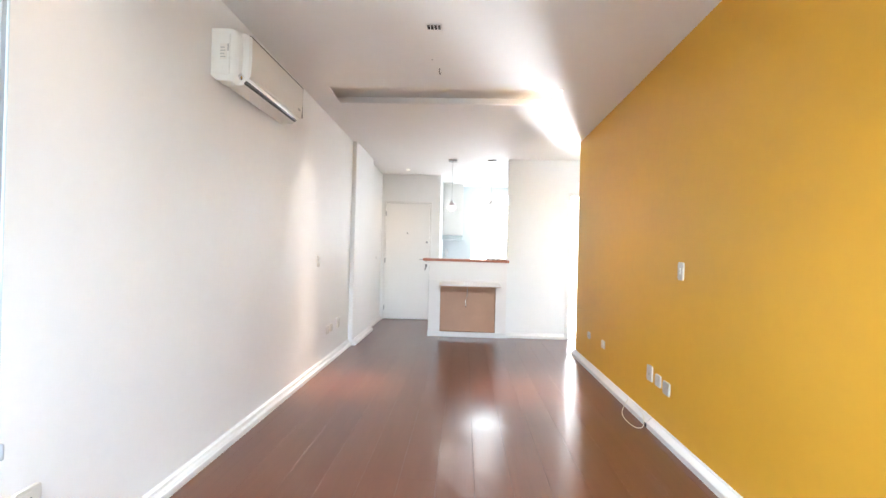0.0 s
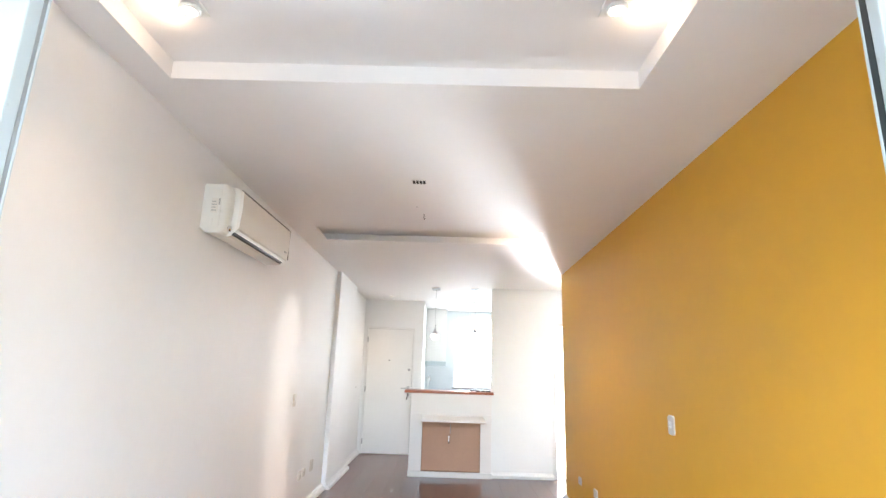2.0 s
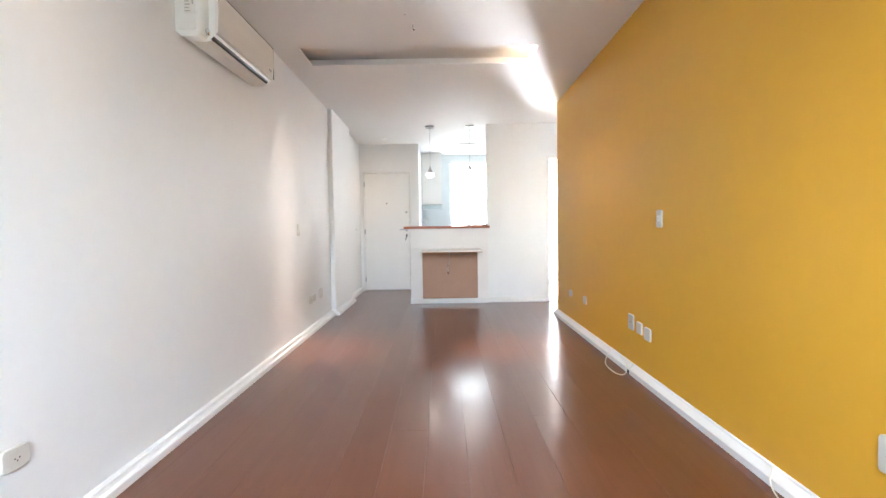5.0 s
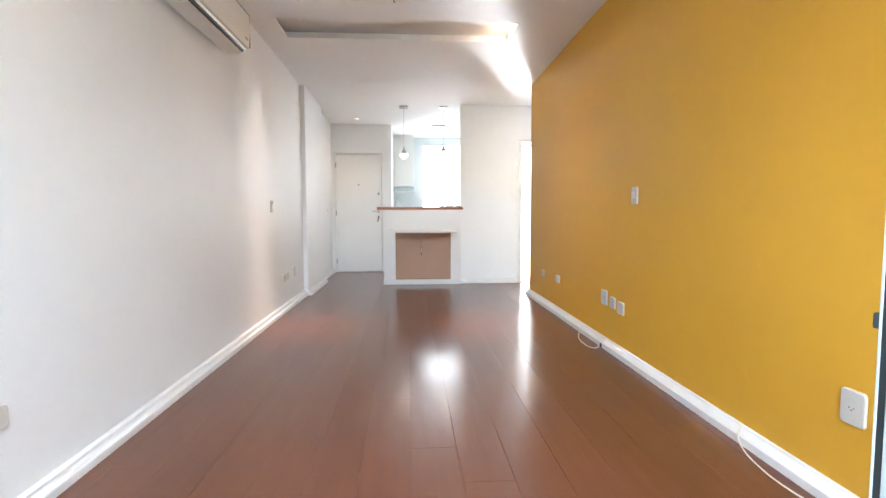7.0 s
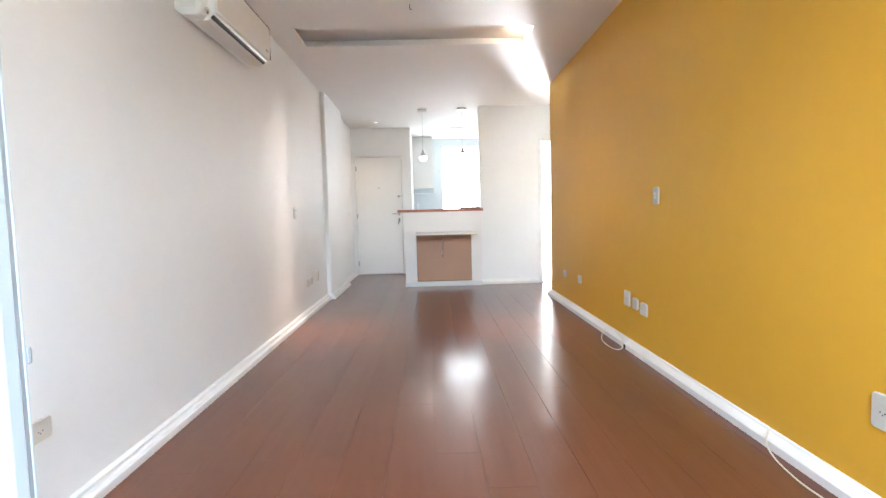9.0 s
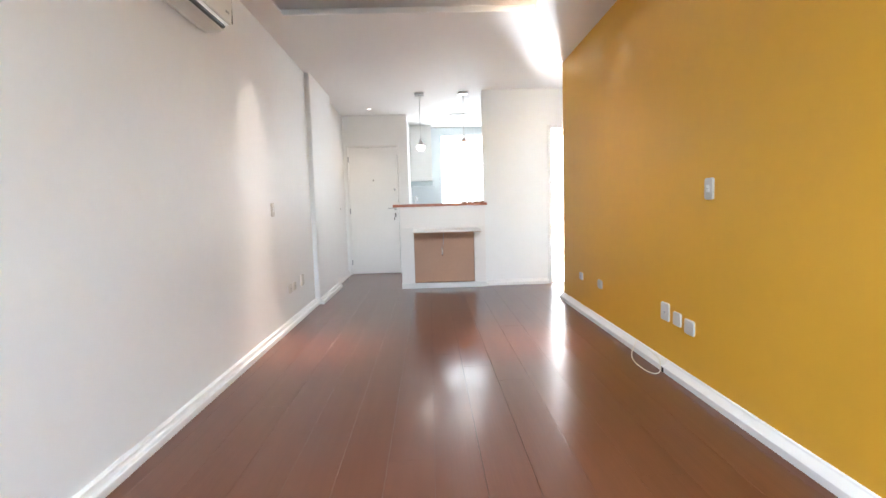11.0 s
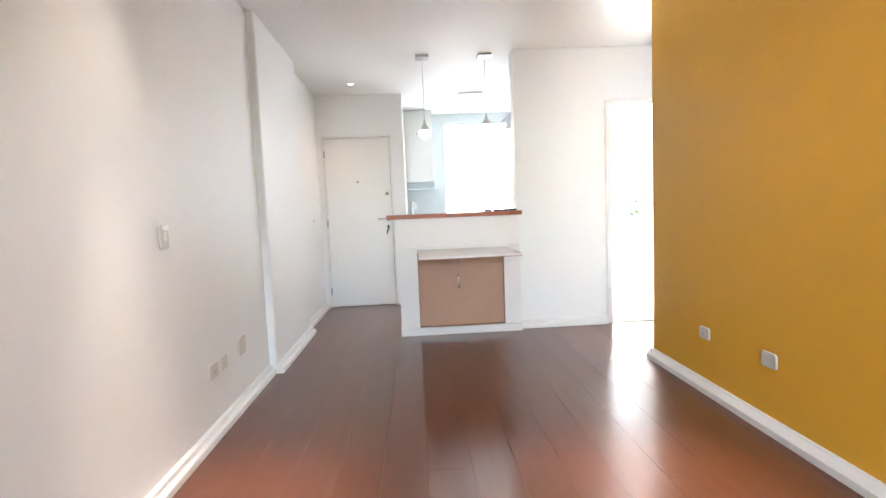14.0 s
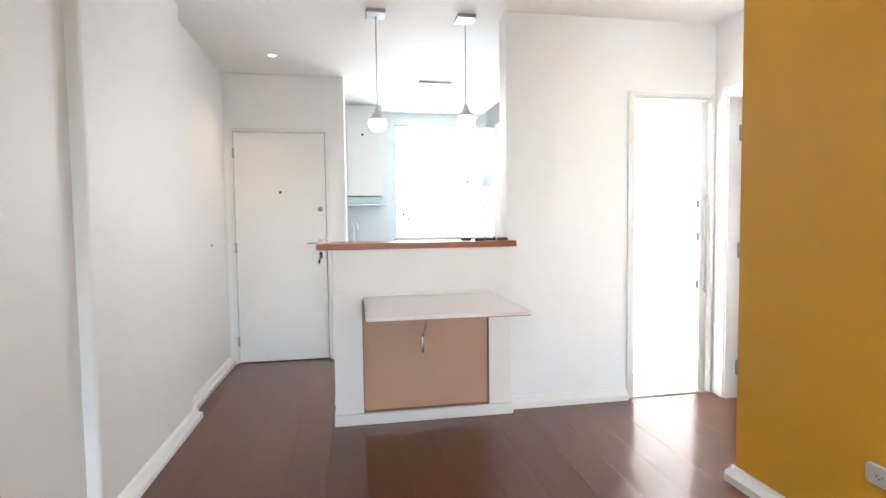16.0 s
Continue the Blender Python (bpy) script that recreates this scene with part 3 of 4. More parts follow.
# ---------------------------------------------------------------- half wall with the fold-up table
def counter():
    y = COUNTER
    c = thing("counter", (0.36, y, 0), "white panelled half wall with a shallow brown niche", "counter")
    def put(name, bm, mat, label="", to=None, smooth=False):
        return part(name, moved(bm, Matrix.Translation((-0.36, -y, 0))), mat, to or c, label, smooth)
    put("core", boxes((-0.212, 0.926, y + 0.04, y + 0.17, 0, 1.106)), PANEL)
    put("upper_panel", boxes((-0.215, 0.928, y, y + 0.04, 0.8335, 1.106), bevel=0.001), PANEL)
    put("left_panel", boxes((-0.215, -0.040, y, y + 0.04, 0.075, 0.832), bevel=0.002), PANEL)
    put("right_panel", boxes((0.772, 0.928, y, y + 0.04, 0.075, 0.832), bevel=0.002), PANEL)
    put("top_rail", boxes((-0.038, 0.770, y + 0.001, y + 0.04, 0.7885, 0.832), bevel=0.001), PANEL)
    put("plinth", boxes((-0.222, 0.935, y - 0.006, y + 0.04, 0, 0.072), bevel=0.003), TRIM)
    put("side_plinth", boxes((-0.222, -0.2125, y + 0.042, y + 0.17, 0, 0.072), bevel=0.002), TRIM)
    niche = put("niche_panel", boxes((-0.036, 0.768, y + 0.028, y + 0.039, 0.076, 0.788)), MDF, "brown fibreboard back of the niche")
    put("niche_edge", boxes((-0.040, -0.036, y + 0.001, y + 0.039, 0.076, 0.788), (0.768, 0.772, y + 0.001, y + 0.039, 0.076, 0.788), (-0.036, 0.768, y + 0.001, y + 0.028, 0.0755, 0.082)), MDF_EDGE, "raw fibreboard edge", niche)
    put("pull", tube(curve([(0.338, y + 0.028, 0.555), (0.338, y + 0.004, 0.55), (0.338, y - 0.002, 0.52), (0.338, y - 0.002, 0.47), (0.338, y + 0.004, 0.445), (0.338, y + 0.028, 0.44)], 4), 0.011), CHROME, "small chrome pull", niche, True)
    t = thing("folding_table", (0.385, y, 0.80), "white folding table top raised level below the bar", "table")
    def top(name, bm, mat, label="", smooth=False):
        return part(name, moved(bm, Matrix.Translation((-0.385, -y, -0.80))), mat, t, label, smooth)
    top("tabletop", boxes((-0.032, 0.802, 6.868, y - 0.003, 0.796, 0.813), bevel=0.003, segments=2), PANEL)
    top("underside", boxes((-0.026, 0.796, 6.876, y - 0.010, 0.790, 0.7955)), MDF, "brown fibreboard underside")
    for x in (0.10, 0.66):
        top("hinge", moved(lathe([(0.006, -0.04), (0.006, 0.04)], 10, "x"), Matrix.Translation((x, y - 0.010, 0.7835))), STEEL, "steel hinge", True)
    top("support_arm", tube(curve([(0.352, y + 0.020, 0.575), (0.354, y - 0.06, 0.650), (0.356, y - 0.16, 0.735), (0.357, y - 0.215, 0.7885)], 4), 0.004), PLASTIC_GREY, "thin folding steel support arm", True)
    top("arm_bracket", boxes((0.340, 0.374, y - 0.235, y - 0.195, 0.7865, 0.7899), bevel=0.001), STEEL, "small steel arm bracket")
    bar = thing("bar_top", (0.32, y + 0.15, 1.108), "reddish varnished wooden bar top on the half wall", "worktop")
    part("board", moved(boxes((-0.305, 0.955, y - 0.028, y + 0.36, 1.107, 1.145), bevel=0.004, segments=2), Matrix.Translation((-0.32, -y - 0.15, -1.108))), BARWOOD, bar)
    part("end_cap", moved(boxes((-0.309, -0.3055, y - 0.024, y + 0.356, 1.111, 1.141)), Matrix.Translation((-0.32, -y - 0.15, -1.108))), BARWOOD, bar)


counter()


def coaster(at):
    c = thing("coaster", at, "small dark brown round coaster lying on the bar", "coaster", "coasters on the bar")
    part("disc", lathe([(0.034, 0), (0.038, 0.003), (0.038, 0.015), (0.035, 0.018), (0.004, 0.0165)], 20), COASTER, c, smooth=True)
    part("rim", moved(lathe([(0.030, 0), (0.033, 0.002), (0.030, 0.003)], 20), Matrix.Translation((0, 0, 0.0178))), STEEL, c, smooth=True)
    return c


first = coaster((0.735, COUNTER + 0.06, 1.1455))
for x, y in ((0.815, 0.10), (0.885, 0.06), (0.66, 0.15)):
    copy_thing(first, Matrix.Translation((x, COUNTER + y, 1.1455)))


# ---------------------------------------------------------------- air conditioner
def air_conditioner():
    y0, y1, z0, z1 = 3.02, 4.035, 2.214, 2.530
    a = thing("air_conditioner", (LEFT, (y0 + y1) / 2, z0), "white split air conditioner high on the white wall", "air conditioner")
    off = Matrix.Translation((-LEFT, -(y0 + y1) / 2, -z0))
    def put(name, bm, mat, label="", to=None, smooth=False):
        return part(name, moved(bm, off), mat, to or a, label, smooth)
    def sweep(outline, a0, a1):
        return prism([(d, z0 + h) for d, h in outline], (LEFT, a0), (LEFT, a1), (1, 0))
    shell = [(0, 0.03), (0.05, 0.0), (0.15, 0.0), (0.172, 0.010), (0.186, 0.035), (0.192, 0.15), (0.190, 0.275), (0.180, 0.297), (0.16, 0.304), (0, 0.304)]
    def loft(outline, stations):
        """The shell drawn in towards its ends; stations are (place along the wall, share of the depth, inset in height)."""
        bm = bmesh.new()
        rings = [[bm.verts.new((LEFT + d * k, at, z0 + 0.15 + (h - 0.15) * (1 - inset))) for d, h in outline] for at, k, inset in stations]
        n = len(outline)
        for p, q in zip(rings, rings[1:]):
            for k in range(n):
                bm.faces.new((p[k], p[(k + 1) % n], q[(k + 1) % n], q[k]))
        bm.faces.new(rings[0]), bm.faces.new(list(reversed(rings[-1])))
        bmesh.ops.recalc_face_normals(bm, faces=bm.faces)
        return bm
    body = put("body", loft(shell, [(y0, 0.66, 0.03), (y0 + 0.004, 0.715, 0.008), (y0 + 0.012, 0.755, 0.0), (y0 + 0.030, 0.785, 0.0), (y0 + 0.076, 0.80, 0.0), (y0 + 0.078, 1.0, 0.0),
        (y1 - 0.05, 1.0, 0.0), (y1 - 0.025, 0.95, 0.0), (y1 - 0.008, 0.86, 0.005), (y1, 0.78, 0.02)]), PLASTIC)
    put("front_panel", sweep([(0.1945, 0.040), (0.203, 0.046), (0.211, 0.16), (0.209, 0.272), (0.200, 0.284), (0.190, 0.284), (0.191, 0.16), (0.186, 0.042)], y0 + 0.072, y1 - 0.010), CREAM, "smooth cream front panel")
    put("outlet_slot", sweep([(0.166, 0.0035), (0.1795, 0.0105), (0.1845, 0.020), (0.178, 0.022), (0.170, 0.014), (0.164, 0.009)], y0 + 0.07, y1 - 0.06), DARK, "dark air outlet")
    put("louver", sweep([(0.070, -0.004), (0.140, -0.004), (0.163, 0.0015), (0.161, 0.003), (0.140, -0.001), (0.070, -0.001)], y0 + 0.075, y1 - 0.065), CREAM, "white outlet flap")
    put("end_cap", boxes((LEFT + 0.02, LEFT + 0.112, y0 - 0.006, y0 + 0.001, z0 + 0.035, z0 + 0.27), bevel=0.004, segments=2), PLASTIC, "white plastic side cover")
    put("rating_label", boxes((LEFT + 0.055, LEFT + 0.095, y0 - 0.008, y0 - 0.006, z0 + 0.12, z0 + 0.21)), CREAM, "small printed rating label", body)
    for k in range(4):
        put("label_bar", boxes((LEFT + 0.058, LEFT + 0.088 - 0.006 * (k % 2), y0 - 0.0088, y0 - 0.008, z0 + 0.132 + k * 0.018, z0 + 0.138 + k * 0.018)), PLASTIC_GREY, "", body)
    put("pipe_cover", boxes((LEFT + 0.03, LEFT + 0.075, y0 - 0.009, y0 - 0.006, z0 + 0.04, z0 + 0.085), bevel=0.002), PLASTIC, "", body)
    put("warning_label", boxes((LEFT + 0.098, LEFT + 0.106, y0 - 0.008, y0 - 0.006, z0 + 0.17, z0 + 0.21)), PLASTIC_GREY, "", body)
    # two dark strips draw the shade line along the front panel's top and end
    put("panel_gap", sweep([(0.1985, 0.2845), (0.2097, 0.2725), (0.2125, 0.2750), (0.2010, 0.2905), (0.190, 0.2905)], y0 + 0.074, y1 - 0.012), SHADE_GREY, "dark strip in place of the shade along the panel top")
    put("panel_end", boxes((LEFT + 0.190, LEFT + 0.2095, y1 - 0.0098, y1 - 0.004, z0 + 0.048, z0 + 0.282)), SHADE_GREY, "dark strip in place of the shade down the panel end")
    put("clip", moved(lathe([(0.019, 0), (0.019, 0.010), (0.010, 0.015)], 16, "x"), Matrix.Translation((LEFT + 0.150, y0 + 0.052, z0 + 0.040))), CHROME, "shiny round clip", body, True)
    put("display", boxes((LEFT + 0.205, LEFT + 0.2105, y1 - 0.10, y1 - 0.055, z0 + 0.088, z0 + 0.100)), PLASTIC_GREY, "small grey display", body)


air_conditioner()


# ---------------------------------------------------------------- switches and sockets
def rounded(w, h, r, y0, y1, rim=0.003):
    """A plate with round corners standing in x and z, its front edge chamfered; the front is at y0."""
    bm = bmesh.new()
    def ring(inset, y):
        vs = []
        for k in range(4):
            cx, cz = ((1, 1), (-1, 1), (-1, -1), (1, -1))[k]
            for i in range(6):
                a = math.pi / 2 * (k + i / 5)
                vs.append(bm.verts.new((cx * (w / 2 - r) + (r - inset) * math.cos(a), y, cz * (h / 2 - r) + (r - inset) * math.sin(a))))
        return vs
    rings = [ring(0, y1), ring(0, y0 + rim), ring(rim * 0.35, y0 + rim * 0.3), ring(rim, y0)]
    n = len(rings[0])
    for a, b in zip(rings, rings[1:]):
        for k in range(n):
            bm.faces.new((a[k], a[(k + 1) % n], b[(k + 1) % n], b[k]))
    bm.faces.new(rings[-1])
    bm.faces.new(rings[0][::-1])
    bmesh.ops.recalc_face_normals(bm, faces=bm.faces)
    return bm


def wall_plate(kind, name, label, at, turn, w, h, group):
    """A face plate standing on a wall; its own -y looks into the room."""
    p = thing(name, at, label, "switch" if kind == "switch" else "socket", group)
    p.rotation_euler = (0, 0, radians(turn))
    plate = part("plate", rounded(w, h, 0.016, -0.010, 0.001, 0.004), PLATE, p)
    part("inset", rounded(w * 0.56, h * 0.56, 0.008, -0.0108, -0.0098, 0.0006), PLATE, plate)
    if kind == "switch":
        part("rocker", moved(boxes((-w * 0.2, w * 0.2, -0.014, -0.010, -h * 0.16, h * 0.2), bevel=0.002), Matrix.Rotation(radians(4), 4, "X")), PLASTIC, plate)
        part("mark", boxes((-w * 0.14, w * 0.14, -0.0152, -0.0138, 0.0, 0.003)), PLASTIC_GREY, plate)
    elif kind == "socket":
        for x, z in ((-0.0095, 0.0), (0.0095, 0.0), (0.0, -0.008)):
            part("pin_hole", moved(lathe([(0.0027, 0), (0.0027, 0.0012)], 10, "y"), Matrix.Translation((x, -0.0114, z))), DARK, plate)
    else:
        part("screw", moved(lathe([(0.004, 0), (0.004, 0.001), (0.002, 0.0015)], 10, "y"), Matrix.Translation((0, -0.0114, 0))), PLASTIC_GREY, plate)
    return p


ONR, ONL = 270, 90    # turned into the room from the yellow wall, and from the left wall
YG, LG = "plates on the yellow wall", "plates on the long white wall"
wall_plate("switch", "light_switch", "white tall light switch on the yellow wall", (RIGHT, 3.53, 1.172), ONR, 0.085, 0.118, YG)
wall_plate("socket", "power_socket", "white tall power socket low on the yellow wall", (RIGHT, 4.03, 0.386), ONR, 0.112, 0.118, YG)
wall_plate("blank", "cover_plate", "small square white cover plate on the yellow wall", (RIGHT, 3.868, 0.370), ONR, 0.100, 0.086, YG)
wall_plate("blank", "cover_plate", "square white aerial plate on the yellow wall", (RIGHT, 3.718, 0.355), ONR, 0.112, 0.092, YG)
wall_plate("blank", "cover_plate", "white low cover plate on the yellow wall", (RIGHT, 5.305, 0.366), ONR, 0.112, 0.080, YG)
wall_plate("socket", "power_socket", "small white socket near the yellow wall's end", (RIGHT, 5.876, 0.362), ONR, 0.104, 0.074, YG)
wall_plate("socket", "power_socket", "white wide power socket beside the balcony door", (RIGHT, 1.765, 0.375), ONR, 0.100, 0.125, YG)
wall_plate("switch", "light_switch", "white light switch on the long white wall", (LEFT, 5.27, 1.123), ONL, 0.075, 0.118, LG)
part("key", boxes((-0.021, 0.021, -0.022, -0.0105, 0.026, 0.050), bevel=0.003, segments=2), PLASTIC, bpy.data.objects["light_switch.001"], "small bright white tilted key", True)
wall_plate("blank", "cover_plate", "white tall cover plate low on the white wall", (LEFT, 6.15, 0.374), ONL, 0.118, 0.118, LG)
wall_plate("socket", "power_socket", "small white socket low on the white wall", (LEFT, 5.84, 0.358), ONL, 0.100, 0.080, LG)
wall_plate("socket", "power_socket", "white square socket low on the white wall", (LEFT, 5.69, 0.356), ONL, 0.112, 0.085, LG)
wall_plate("socket", "power_socket", "white wide socket near the balcony on the white wall", (LEFT, 1.85, 0.375), ONL, 0.115, 0.078, LG)
hall_button = thing("bell_button", (-1.212, 8.77, 1.107), "tiny white button on the hall wall", "button")
part("button", moved(lathe([(0.013, 0), (0.013, 0.005), (0.008, 0.009)], 14, "x"), Matrix.Identity(4)), PLASTIC_GREY, hall_button)

# ---------------------------------------------------------------- cables at the yellow wall's foot
loop = thing("loose_cable", (1.66, 3.98, 0.0), "thin cream cable looping out from the baseboard", "cable")
part("cable", moved(tube(curve([(1.708, 4.490, 0.070), (1.680, 4.430, 0.064), (1.620, 4.350, 0.02), (1.575, 4.210, 0.006), (1.565, 4.030, 0.006), (1.590, 3.930, 0.006), (1.635, 3.930, 0.02), (1.662, 4.000, 0.07), (1.680, 4.100, 0.069), (1.690, 4.180, 0.072), (1.698, 4.260, 0.070)], 7), 0.0033), Matrix.Translation((-1.66, -3.98, 0))), CABLE, loop, smooth=True)
part("clip", moved(boxes((1.660, 1.668, 3.953, 3.981, 0.004, 0.034), bevel=0.002), Matrix.Translation((-1.66, -3.98, 0))), DARK, loop)
lead = thing("floor_cable", (1.66, 2.0, 0.0), "thin cream cable lying along the baseboard", "cable")
part("cable", moved(tube(curve([(1.712, 2.34, 0.072), (1.69, 2.32, 0.070), (1.655, 2.28, 0.03), (1.635, 2.20, 0.006), (1.61, 2.08, 0.006), (1.60, 1.95, 0.006), (1.62, 1.80, 0.006), (1.655, 1.68, 0.02), (1.69, 1.62, 0.14), (1.716, 1.66, 0.30)], 7), 0.0035), Matrix.Translation((-1.66, -2.0, 0))), CABLE, lead, smooth=True)


# ---------------------------------------------------------------- ceiling fixtures
def downlight(at, label):
    d = thing("downlight", at, label, "ceiling spot", "warm ceiling spots")
    part("housing", boxes((-0.055, 0.055, -0.055, 0.055, -0.008, 0.0), bevel=0.003), PLASTIC, d)
    part("ring", lathe([(0.040, -0.008), (0.042, -0.018), (0.036, -0.026), (0.030, -0.024), (0.030, -0.012)], 28), PLASTIC, d, smooth=True)
    part("lamp", lathe([(0.029, -0.012), (0.028, -0.021), (0.016, -0.0265), (0.004, -0.028)], 24), BULB, d, "lit lamp", True)
    return d


for x, y in ((-0.757, 1.865), (0.887, 1.815)):
    top = under(y) + DEEP - 0.003
    downlight((x, y, top), "white ceiling spot glowing warm inside the recess")
    s = -1 if x < 0 else 1
    spot_lamp("recess_spot", (x, y, top - 0.032), (x + s * 0.05, y, 0), RECESS_W, 95, 0.8)
    # extra point lamp off the fixture, no bulb here; brightens the recess end
    bulb_lamp("recess_bulb", (x + s * 0.11, y + 0.02, top - 0.052), 0.05, size=0.02)
def deep_spot(at, label):
    """A flush spot whose lamp sits back behind its lip."""
    d = thing("downlight", at, label, "ceiling spot", "warm ceiling spots")
    part("ring", lathe([(0.029, 0.0), (0.047, 0.0), (0.047, -0.003), (0.033, -0.017), (0.029, -0.017)], 28), PLASTIC, d, smooth=True)
    part("lamp", lathe([(0.0285, -0.0005), (0.028, -0.003), (0.004, -0.004)], 24), BULB, d, "lit lamp set back behind its ring", True)


for x, y in ((-0.84, 4.87), (0.93, 4.87)):
    top = under(y) + DEEP2
    deep_spot((x, y, top), "white flush ceiling spot set in the far recess")
    spot_lamp("far_recess_spot", (x, y, top - 0.019), (x, y, 0), FAR_W, 32, 1.0).data.color = (1.0, 0.83, 0.69)
    spot_lamp("far_recess_spill", (x, y, top - 0.019), (x, y, 0), SPILL_W if x < 0 else SPILL_W * 0.6, 64 if x < 0 else 104, 1.0).data.color = (1.0, 0.84, 0.71)
# added lamp without a fixture, brightens the recess's right end
bulb_lamp("far_recess_bulb", (1.05, 4.90, top - 0.050), 0.20, size=0.02)


def recessed_spot(at, label):
    d = thing("downlight", at, label, "ceiling spot", "warm ceiling spots")
    part("ring", lathe([(0.030, 0.0), (0.045, 0.0), (0.046, -0.004), (0.034, -0.007), (0.030, -0.004)], 28), PLASTIC, d, smooth=True)
    part("lamp", lathe([(0.029, -0.001), (0.028, -0.005), (0.004, -0.0065)], 24), BULB, d, "lit lamp", True)


recessed_spot((-0.70, 8.76, under(8.76)), "small round lit spot in the hall ceiling")
spot_lamp("hall_spot", (-0.70, 8.76, under(8.76) - 0.02), (-1.40, 8.74, 0), HALL_W, 92, 1.0)

box_plate = thing("ceiling_outlet", (0.06, 3.44, under(3.44)), "open ceiling outlet with dark wire holes", "ceiling outlet")
part("rim", boxes((-0.050, 0.050, -0.040, 0.040, -0.004, 0.0), bevel=0.0015), PLASTIC, box_plate)
for k in range(4):
    part("slot", boxes((-0.044 + k * 0.023, -0.027 + k * 0.023, -0.030, 0.030, -0.0055, -0.004)), BLACK, box_plate, "dark wire slot")
hook = thing("ceiling_hook", (0.060, 4.16, under(4.16)), "tiny dark wire hook in the ceiling", "hook")
part("wire", tube(curve([(0, 0, 0), (0.0, 0, -0.03), (0.006, 0, -0.045), (0.012, 0, -0.035)], 4), 0.0025, 6), DARK, hook)
plug = thing("ceiling_plug", (0.013, 3.98, under(3.98)), "tiny grey filled screw hole in the ceiling", "plug")
part("cap", lathe([(0.007, 0.0), (0.007, -0.002), (0.003, -0.003)], 10), PLASTIC_GREY, plug)


def pendant(at, low, label):
    p = thing("pendant_lamp", at, label, "pendant lamp", "pendants over the bar")
    part("canopy", boxes((-0.062, 0.062, -0.062, 0.062, -0.026, 0.0), bevel=0.003), STEEL, p, "square steel ceiling plate")
    h = low - at[2]
    part("stem", lathe([(0.009, -0.026), (0.009, -0.034), (0.005, -0.040)], 12), CHROME, p, smooth=True)
    part("cord", tube([(0, 0, -0.038), (0, 0, h + 0.176)], 0.0032, 8), PLASTIC_GREY, p)
    cap = part("shade", lathe([(0.006, h + 0.185), (0.009, h + 0.178), (0.013, h + 0.155), (0.022, h + 0.128), (0.040, h + 0.104), (0.054, h + 0.088), (0.060, h + 0.078), (0.057, h + 0.078), (0.048, h + 0.092)], 32), CHROME, p, "chrome teardrop shade", True)
    part("glass", lathe([(0.048, h + 0.088), (0.058, h + 0.077), (0.063, h + 0.060), (0.060, h + 0.038), (0.048, h + 0.016), (0.030, h + 0.004), (0.010, h)], 32), BULB_COOL, cap, "lit frosted glass", True)
    return p


pendant((0.088, 7.84, under(7.84)), 1.868, "chrome teardrop pendant lamp lit above the bar")
pendant((0.685, 7.84, under(7.84)), 1.905, "chrome teardrop pendant lamp above the bar end")
bulb_lamp("pendant_bulb", (0.088, 7.84, 1.82), PENDANT_W, (1, 0.88, 0.74), 0.062)
bulb_lamp("pendant_bulb", (0.685, 7.84, 1.86), PENDANT_W, (1, 0.88, 0.74), 0.062)

panel = thing("ceiling_light", (0.72, 9.45, under(9.45)), "square flush white kitchen ceiling light, lit", "ceiling light")
part("frame", boxes((-0.16, 0.16, -0.16, 0.16, -0.022, 0.0), bevel=0.004), PLASTIC, panel)
part("diffuser", boxes((-0.152, 0.152, -0.152, 0.152, -0.046, -0.0222), bevel=0.006), LED, panel, "glowing diffuser")
area("kitchen_panel_light", (0.72, 9.45, under(9.45) - 0.06), (0.72, 9.45, 0), 0.28, 0.28, PANEL_W, (0.95, 0.98, 1.0))


